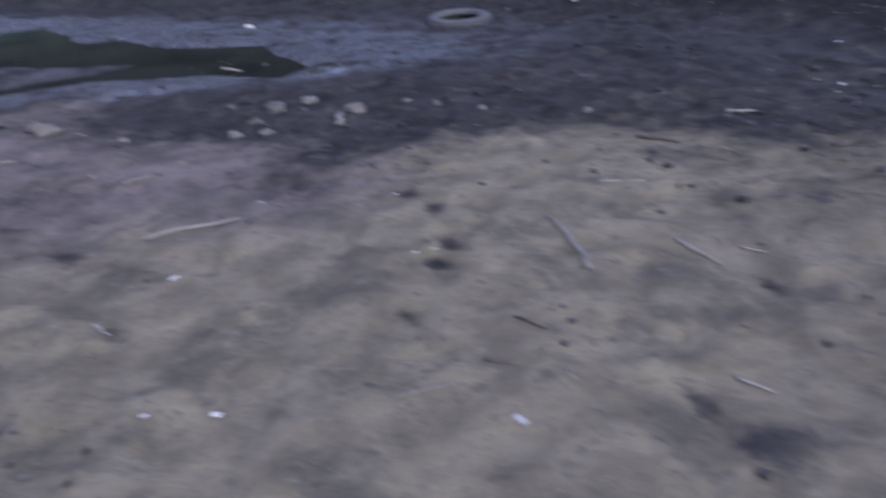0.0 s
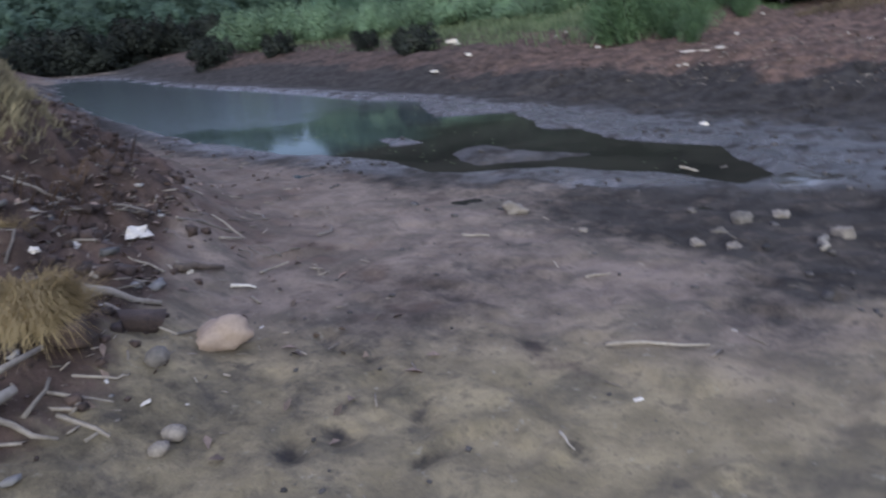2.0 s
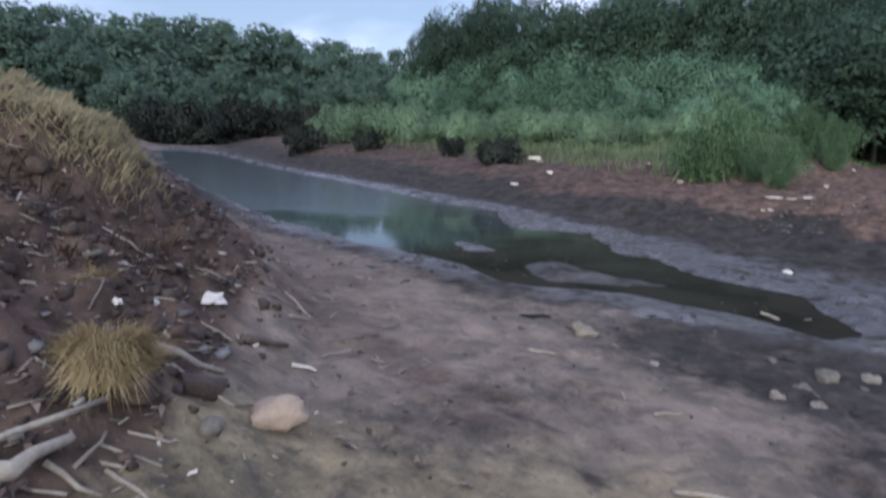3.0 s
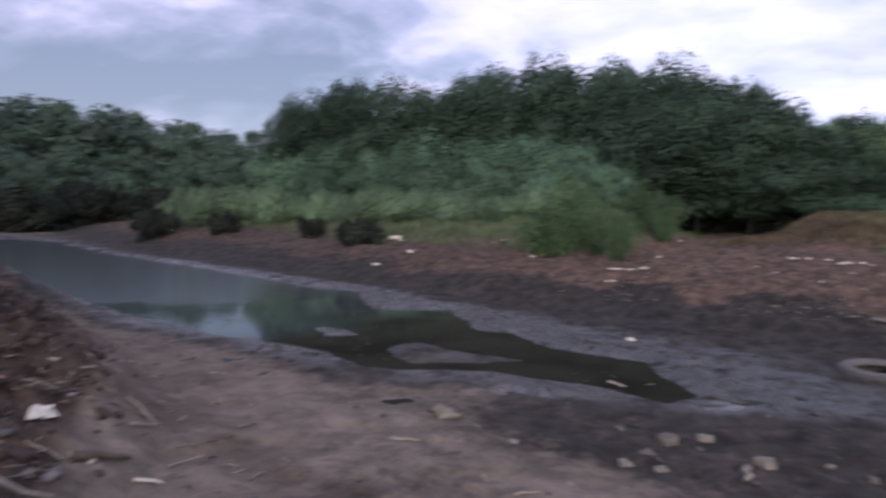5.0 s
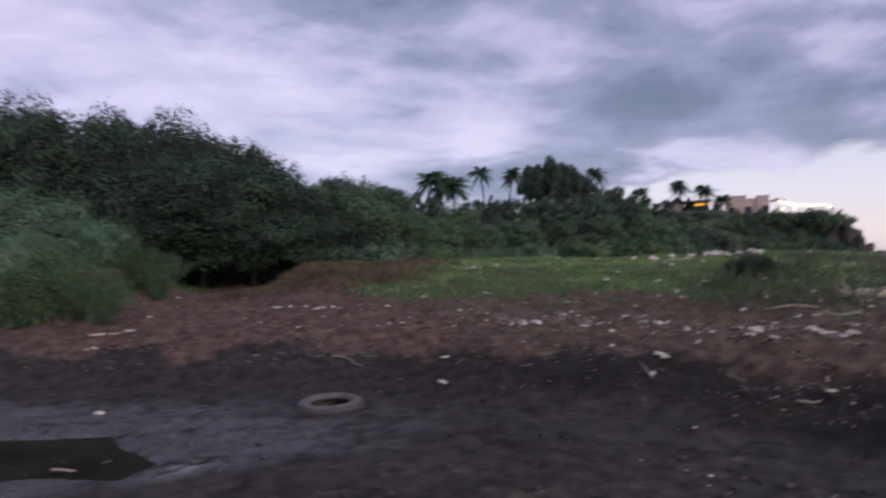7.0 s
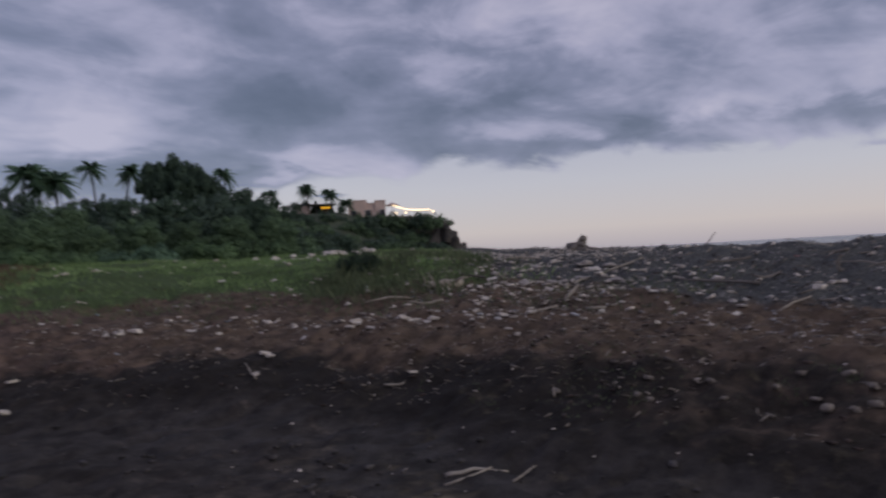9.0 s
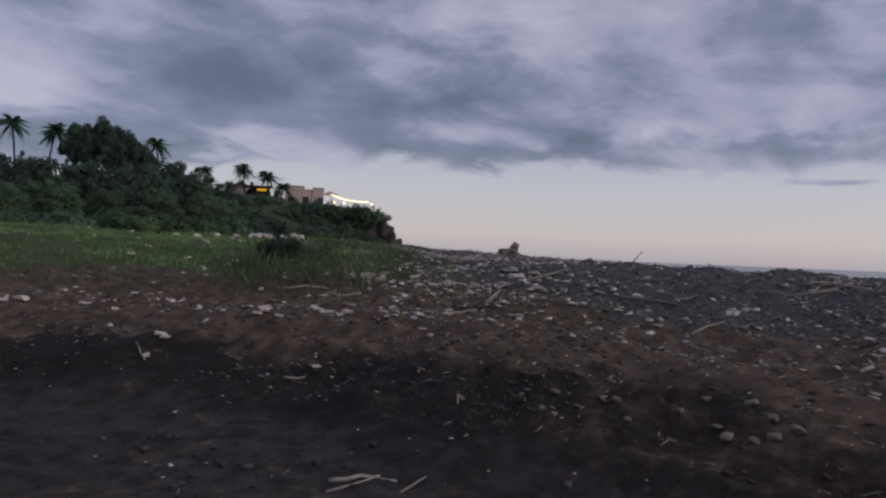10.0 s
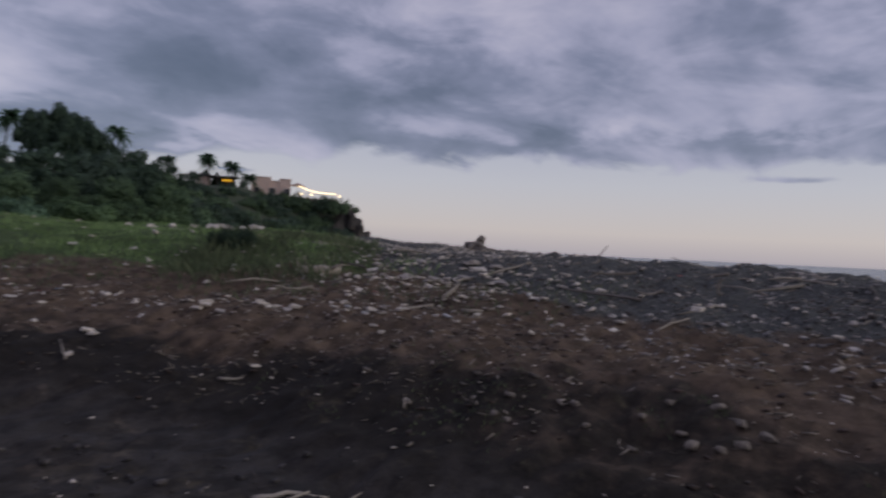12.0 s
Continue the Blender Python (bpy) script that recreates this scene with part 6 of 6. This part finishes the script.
def build_stuff():
    def near_bank(x, y):
        bed, left, pool, sea = zones(x, y)
        return left * smooth(bed, 0.0, 0.7) * (1 - 0.8 * smooth(bed, 1.7, 2.6)) * (0.25 + 0.75 * smooth(fbm(x, y, 0.7, 3, 61), -0.2, 0.15))

    def strewn(x, y):
        return np.maximum(near_bank(x, y), 0.10 * zones(x, y)[1] * smooth(zones(x, y)[0], -1.1, -0.2))

    xy, rng = spread(16000, 1, (-11, -1.0, 0.8, 8.5), near_bank)
    chunks("earth_clods", "crumbling dark brown earth clods on the near bank", "earth", xy, 0.012 + 0.05 * rng.random(len(xy)) ** 3, CLOD, 2, 0.75, 1.3)
    xy, rng = spread(620, 39, (-8, -2.2, 1.4, 7.5), near_bank)
    chunks("earth_lumps", "larger dark lumps of slumped earth on the near bank", "earth", xy, 0.03 + 0.10 * rng.random(len(xy)) ** 2.5, CLOD, 40, 0.7, 1.3, 0.0)
    xy, rng = spread(11000, 21, (-9, -1.2, 1.2, 8.0), strewn)
    chunks("bank_twigs", "dry pale twigs and chips scattered over the near bank", "twigs", xy, 0.003 + 0.010 * rng.random(len(xy)) ** 2.5, WOOD_PALE_MANY, 22, 0.7, 9.0, 0.8)
    xy, rng = spread(1500, 23, (-9, -1.2, 1.2, 8.0), near_bank)
    chunks("bank_rubble", "pale rubble and plastic bits over the near bank", "rubble", xy, 0.010 + 0.04 * rng.random(len(xy)) ** 2.5, DEBRIS, 24, 0.5, 1.5, 0.4)

    xy, rng = spread(6500, 43, (-9, -1.2, 1.2, 8.0), strewn)
    n = len(xy)
    v, f = leaves(np.stack([xy[:, 0], xy[:, 1], height(xy[:, 0], xy[:, 1]) + 0.012], 1), rng.normal(size=(n, 3)) * 0.35 + [0, 0, 1], 0.07, 0.028, rng)
    tagged(new("dead_leaves", mesh_of("dead_leaves", v, f, DEAD_LEAF)), "dry brown leaves and husks strewn over the near bank", "leaves", kind="stuff")

    xy, rng = spread(2600, 49, (-6.5, -0.6, 5.8, 10.0), lambda x, y: 0.35 * (zones(x, y)[2] < -0.06) * smooth(fbm(x, y, 0.5, 3, 91), -0.05, 0.25))
    n = len(xy)
    v, f = leaves(np.stack([xy[:, 0], xy[:, 1], np.full(n, 0.006)], 1), rng.normal(size=(n, 3)) * 0.06 + [0, 0, 1], 0.035, 0.02, rng)
    tagged(new("pond_weed", mesh_of("pond_weed", v, f, LEAF_PALE)), "small olive leaves and weed floating on the shallow pool", "weed", kind="stuff")

    def mud(x, y):
        bed, left, pool, sea = zones(x, y)
        return (1 - smooth(bed, 0.0, 0.5)) * smooth(pool, 0.05, 0.3) * smooth(y + 0.28 * x, 4.0, 5.0) * (0.15 + 0.85 * smooth(fbm(x, y, 0.8, 3, 63), -0.05, 0.25))

    xy, rng = spread(4200, 3, (-4.5, 4.4, 3.5, 11), mud)
    chunks("mud_lumps", "small dark lumps and pebbles on wet mud", "mud", xy, 0.010 + 0.035 * rng.random(len(xy)) ** 3, MUD_LUMP, 4, 0.6, 1.2)

    def sand(x, y):
        bed, left, pool, sea = zones(x, y)
        return (1 - smooth(bed, -0.2, 0.4)) * smooth(pool, 0.3, 0.8) * (0.1 + 0.9 * smooth(fbm(x, y, 0.5, 3, 64), 0.0, 0.3))

    xy, rng = spread(1100, 5, (-2.2, 4.5, 2.0, 5.2), sand)
    chunks("sand_crumbs", "crumbs of dry mud and grit on the sand", "grit", xy, 0.006 + 0.016 * rng.random(len(xy)) ** 3, MUD_LUMP, 6, 0.6, 1.3)
    xy, rng = spread(300, 25, (-2.2, 4.5, 2.0, 5.2), sand)
    chunks("sand_twigs", "tiny dry twigs on the sand", "twigs", xy, 0.003 + 0.005 * rng.random(len(xy)) ** 2, WOOD_PALE_MANY, 26, 0.7, 12.0, 0.8)

    def slope(x, y):
        bed, left, pool, sea = zones(x, y)
        return (1 - left) * smooth(bed, 0.2, 0.9) * (1 - 0.7 * smooth(bed, 4.5, 7)) * (0.2 + 0.8 * smooth(fbm(x, y, 0.9, 3, 65), -0.15, 0.2))

    xy, rng = spread(16000, 7, (-9, 10.5, 1.0, 15), slope)
    chunks("slope_clods", "brown clods and chips on the far bank", "earth", xy, 0.008 + 0.032 * rng.random(len(xy)) ** 3, CLOD, 8, 0.45, 1.6)
    xy, rng = spread(17000, 27, (-4, 10.5, 1.0, 13), slope)
    chunks("slope_twigs", "dry twigs and bark scattered on the far bank", "twigs", xy, 0.004 + 0.010 * rng.random(len(xy)) ** 2.5, WOOD_PALE_MANY, 28, 0.7, 7.0, 0.8)

    xy, rng = spread(1300, 45, (2.6, 10.5, 1.5, 11), lambda x, y: 0.25 + 0.75 * slope(x, y))
    chunks("white_specks", "tiny white shell and plastic bits on the mud", "litter", xy, 0.006 + 0.016 * rng.random(len(xy)) ** 2, LITTER_MANY, 46, 0.4, 1.5, 0.7)

    xy, rng = spread(650, 47, (4.5, 8.0, 1.2, 6.0), lambda x, y: 0.5 * slope(x, y) * (1 - smooth(zones(x, y)[0], 1.5, 2.6)))
    chunks("slope_stones", "small angular pale stones in the muddy slope", "stones", xy, 0.012 + 0.042 * rng.random(len(xy)) ** 2.5, SLOPE_STONE, 48, 0.45, 1.5, 0.1)

    def drift(x, y):
        bed, left, pool, sea = zones(x, y)
        return (1 - left) * np.exp(-((bed - 2.6 - 0.6 * fbm(x, y, 1.5, 3, 5)) / 0.45) ** 2) * smooth(x, 1.5, 4)

    xy, rng = spread(13000, 29, (1.5, 11, 0.0, 13), drift)
    chunks("drift_line", "drift line of pale wood chips and plastic bits", "debris", xy, 0.008 + 0.034 * rng.random(len(xy)) ** 2.5, DRIFT, 30, 0.38, 1.9, 0.5)

    def beach(x, y):
        bed, left, pool, sea = zones(x, y)
        az = np.degrees(np.arctan2(x - HUB[0], y - HUB[1]))
        return (1 - left) * smooth(bed + 1.2 * fbm(x, y, 2.0, 3, 66) + 0.7 * smooth(x - 0.78 * y, 2.0, 5.0), 2.4, 4.2) * smooth(az, 35, 44) * (1 - smooth(sea, -4, 1)) * (0.3 + 0.7 * smooth(fbm(x, y, 1.8, 3, 67), -0.15, 0.15))

    xy, rng = spread(54000, 9, (4, 46, -4, 44), beach)
    r = np.hypot(xy[:, 0], xy[:, 1])
    chunks("beach_debris", "grey beach debris of wood, stones and plastic", "debris", xy, (0.012 + 0.042 * rng.random(len(xy)) ** 3) * (0.55 + r / 38), DEBRIS, 10, 0.42, 1.9, 0.45)
    xy, rng = spread(12000, 31, (4, 40, -4, 34), beach)
    chunks("beach_driftwood", "scattered driftwood sticks on the beach", "driftwood", xy, 0.008 + 0.016 * rng.random(len(xy)) ** 2, WOOD_PALE_MANY, 32, 0.7, 10.0, 0.7)
    xy, rng = spread(900, 33, (3, 26, 4, 26), lambda x, y: np.maximum(flat_turf(x, y), 0))
    chunks("grass_litter", "bits of pale litter caught in the grass", "litter", xy, 0.025 + 0.06 * rng.random(len(xy)) ** 2, LITTER_MANY, 34, 0.5, 1.4, 0.9)
    xy, rng = spread(9000, 35, (6, 30, -2, 26), beach)
    chunks("beach_litter", "pale plastic litter among the beach debris", "litter", xy, 0.015 + 0.042 * rng.random(len(xy)) ** 2, LITTER_MANY, 36, 0.35, 1.7, 0.8)


    xy, rng = spread(22000, 51, (6, 18, -2, 14), beach)
    chunks("beach_rubble", "dense grey rubble of broken wood and stones on the beach", "rubble", xy, 0.009 + 0.030 * rng.random(len(xy)) ** 2.5, DEBRIS, 52, 0.5, 1.7, 0.4)

    def pale_field(x, y):
        az, d = np.degrees(np.arctan2(x - HUB[0], y - HUB[1])), np.hypot(x - HUB[0], y - HUB[1])
        return np.exp(-((az - 50) / 6.5) ** 2) * smooth(d, 7.8, 9.6) * (1 - smooth(d, 22, 30)) * (0.25 + 0.75 * smooth(fbm(x, y, 1.6, 3, 71), -0.1, 0.15))

    xy, rng = spread(62000, 37, (5, 26, 3, 22), pale_field)
    chunks("pale_debris", "dense field of pale wood and plastic debris on the beach", "debris", xy, 0.014 + 0.050 * rng.random(len(xy)) ** 2.5, LITTER_MANY, 38, 0.40, 1.6, 0.7)


build_stuff()


def build_heap():
    """The heap of driftwood on the crest and the bare forked branch beside it."""
    x, y = polar(51.8, 27)
    root = new("driftwood_heap")
    rng = random.Random(8)
    pieces = []
    for k in range(14):
        a, l = rng.uniform(0, 6.28), rng.uniform(0.4, 1.0)
        p = Vector((rng.uniform(-0.5, 0.5), rng.uniform(-0.3, 0.3), rng.uniform(0.0, 0.25)))
        w = Vector((math.cos(a), math.sin(a), rng.uniform(-0.15, 0.4))) * l / 2
        pieces.append(tube([p - w, p, p + w], [0.10, 0.13, 0.07], 6))
    v, f = joined(pieces)
    part("tangled_wood", mesh_of("tangled_wood", v, f, WOOD_GREY, True), root)
    part("root_plate", stone_mesh("root_plate", 9, (0.20, 0.12, 0.17), WOOD_GREY, 0.9, 3), root).location = (0.30, 0, 0.34)
    tagged(lay(root, x, y, 40, 0.0), "dark heap of driftwood on the crest of the beach", "driftwood")
    x, y = polar(61.2, 22)
    fork = new("bare_branch")
    v, f = joined([tube([(-0.25, 0, -0.1), (0.0, 0, 0.15), (0.36, 0, 0.62)], [0.035, 0.026, 0.010], 6), tube([(0.12, 0, -0.1), (0.02, 0, 0.15), (0.06, 0, 0.30)], [0.03, 0.02, 0.008], 6)])
    part("forked_wood", mesh_of("forked_wood", v, f, WOOD_DARK, True), fork)
    tagged(lay(fork, x, y, -61, 0.0), "bare forked branch sticking up from the beach", "branch")


build_heap()


# ---- the tyre ----
def build_tyre():
    root = new("tyre")

    def ring(name, prof, mat, sides=56):
        return lathe(name, prof, mat, sides)

    R, w = 0.315, 0.19
    part("tread", ring("tread", [(R - 0.02, 0.012), (R - 0.004, 0.03), (R, 0.06), (R, w - 0.06), (R - 0.004, w - 0.03), (R - 0.02, w - 0.012)], RUBBER), root, "worn dark tread caked with mud")
    upper = [(R - 0.02, w - 0.012), (R - 0.05, w), (R - 0.085, w - 0.002), (R - 0.115, w - 0.016), (R - 0.125, w - 0.034), (R - 0.118, w - 0.046)]
    part("sidewall", ring("sidewall", upper, RUBBER_DRY), root, "pale mud-caked upper sidewall")
    part("sidewall", ring("sidewall", [(r, w - z) for r, z in upper][::-1], RUBBER_DRY), root)
    part("inner_liner", ring("inner_liner", [(R - 0.118, w - 0.046), (R - 0.035, w - 0.035), (R - 0.02, w / 2), (R - 0.035, 0.035), (R - 0.118, 0.046)], RUBBER), root, "dark hollow inside")
    for k in range(36):
        a = 360 * k / 36
        me = bpy.data.meshes.get("tread_block")
        if me is None:
            bm = bmesh.new()
            bmesh.ops.create_cube(bm, size=1.0)
            for q in bm.verts:
                q.co = Vector((q.co.x * 0.014, q.co.y * 0.030, q.co.z * (w - 0.07)))
            me = bm_mesh("tread_block", bm, RUBBER, False)
        part("tread_block", me, root).matrix_basis = pose(0, 0, w / 2, 0, 0, a) @ pose(R + 0.002, 0, 0, 12 if k % 2 else -12, 0, 0)
    tagged(lay(root, 0.60, 8.25, 20, -0.10, (3, -2)), "old car tyre caked with mud lying flat on the mudflat", "tyre")


build_tyre()


# ---- buildings on the headland ----
def block(name, size, mat, bevel=0.03):
    bm = bmesh.new()
    bmesh.ops.create_cube(bm, size=1.0)
    for v in bm.verts:
        v.co = Vector((v.co.x * size[0], v.co.y * size[1], (v.co.z + 0.5) * size[2]))
    bmesh.ops.bevel(bm, geom=list(bm.edges), offset=bevel, segments=1, affect="EDGES")
    return bm_mesh(name, bm, mat, False)


def build_houses():
    D = 112.0

    def spot(az, d=D):
        x, y = polar(az, d)
        return x, y

    def up(el, d=D):
        return 1.33 + d * math.tan(radians(el + 0.10))

    # a low pavilion with a flat roof and a lit yellow strip
    x, y = spot(29.4)
    house = new("pavilion")
    house.matrix_basis = pose(x, y, 7.4, 0, 0, -29.4)
    wide = 2 * math.pi * D * 3.0 / 360
    h = up(4.65) - 7.4
    part("wall", block("wall", (wide * 0.36, 3.0, h), RENDER_WALL), house).location = (-wide * 0.33, 0, 0)
    # solid dark panel paints the shade inside the open front
    part("wall", block("wall", (wide * 0.5, 0.2, h), GLASS_DARK), house, "dark panel in place of the shaded open front").location = (wide * 0.22, 1.2, 0)
    part("roof", block("roof", (wide * 1.04, 4.2, 0.22), ROOF), house).location = (0, 0, h)
    for k in range(4):
        part("post", block("post", (0.14, 0.14, h), ROOF), house).location = (wide * (0.02 + 0.14 * k), -1.2, 0)
    part("lamp_strip", block("lamp_strip", (1.5, 0.12, 0.28), LAMP_YELLOW), house, "glowing yellow strip lamp").location = (wide * 0.27, -1.75, h * 0.82)
    tagged(house, "flat-roofed pavilion with a glowing yellow strip lamp on the headland", "building")
    # the peach-coloured house with its terrace
    x, y = spot(33.9)
    villa = new("villa")
    villa.matrix_basis = pose(x, y, 7.4, 0, 0, -33.9)
    for a0, a1, top, dep in ((32.1, 33.6, 4.85, 4.0), (33.6, 34.3, 4.6, 3.4), (34.3, 35.2, 4.78, 3.8)):
        ww = 2 * math.pi * D * (a1 - a0) / 360
        cx = 2 * math.pi * D * ((a0 + a1) / 2 - 33.9) / 360
        part("wall", block("wall", (ww - 0.02, dep, up(top) - 7.4), RENDER_WALL), villa).location = (cx, 0, 0)
        part("parapet", block("parapet", (ww + 0.12, dep + 0.15, 0.16), RENDER_WALL), villa).location = (cx, 0, up(top) - 7.4)
    for k in range(3):
        win = part("window", block("window", (1.04, 0.08, 1.14), PLASTIC_WHITE, 0.01), villa)
        win.location = (-2.6 + 2.3 * k, -2.02, 1.0)
        part("pane", block("pane", (0.9, 0.04, 1.0), GLASS_DARK, 0.005), win, "dark window pane").location = (0, -0.04, 0.07)
    tagged(villa, "peach-coloured villa with a flat stepped roofline on the headland", "house")
    x, y = spot(37.2)
    terrace = new("terrace")
    terrace.matrix_basis = pose(x, y, 7.4, 0, 0, -37.2)
    wide = 2 * math.pi * D * 3.4 / 360
    part("terrace_wall", block("terrace_wall", (wide, 3.0, up(3.42) - 7.4), RENDER_WALL), terrace).location = (0, 0, 0)
    for k in range(9):
        part("railing_post", block("railing_post", (0.07, 0.07, 0.8), PLASTIC_WHITE, 0.01), terrace).location = (-wide / 2 + wide * k / 8, -1.4, up(3.42) - 7.4)
    part("railing", block("railing", (wide, 0.06, 0.06), PLASTIC_WHITE, 0.01), terrace).location = (0, -1.4, up(3.42) - 6.65)
    part("parasol_post", block("parasol_post", (0.06, 0.06, 2.1), PLASTIC_WHITE, 0.01), terrace).location = (-wide * 0.42, -1.0, up(3.42) - 7.4)
    part("parasol_roof", lathe("parasol_roof", [(0.02, 0.55), (0.7, 0.25), (1.3, 0.0), (1.25, -0.02), (0.02, 0.45)], RENDER_WALL, 10), terrace).location = (-wide * 0.42, -1.0, up(3.42) - 5.5)
    tagged(terrace, "cliff-top terrace with a pale railing and parasol", "terrace")
    lights = new("string_lights")
    pts = []
    for k in range(27):
        t = k / 26
        az = 35.6 + 3.3 * t
        px, py = polar(az, D - 1.2)
        pts.append(Vector((px, py, up(4.62 - 0.62 * t - 0.28 * math.sin(math.pi * t) * (1 - 0.4 * t), D - 1.2))))
    v, f = tube(pts, [0.015] * 27, 4)
    part("cable", mesh_of("cable", v, f, ROOF), lights)
    me = stone_mesh("bulb", 1, (0.11, 0.11, 0.13), LAMP_WARM, 0.0, 1)
    for p in pts:
        part("bulb", me, lights).location = p - Vector((0, 0, 0.12))
    tagged(lights, "sagging string of glowing warm bulbs over the terrace", "string lights")
    for k, (az, el) in enumerate(((36.1, 4.15), (36.9, 4.0), (39.2, 3.72))):
        lamp = new("terrace_lamp")
        px, py = polar(az, D - 1.6)
        lamp.location = (px, py, up(3.45))
        part("lamp_post", block("lamp_post", (0.06, 0.06, 0.5), ROOF, 0.01), lamp)
        part("globe", stone_mesh("globe", 2, (0.16, 0.16, 0.16), LAMP_WARM, 0.0, 2), lamp, "glowing warm globe").location = (0, 0, 0.55)
        tagged(lamp, "short terrace lamp with a glowing warm globe", "lamp", "terrace lamps")


build_houses()
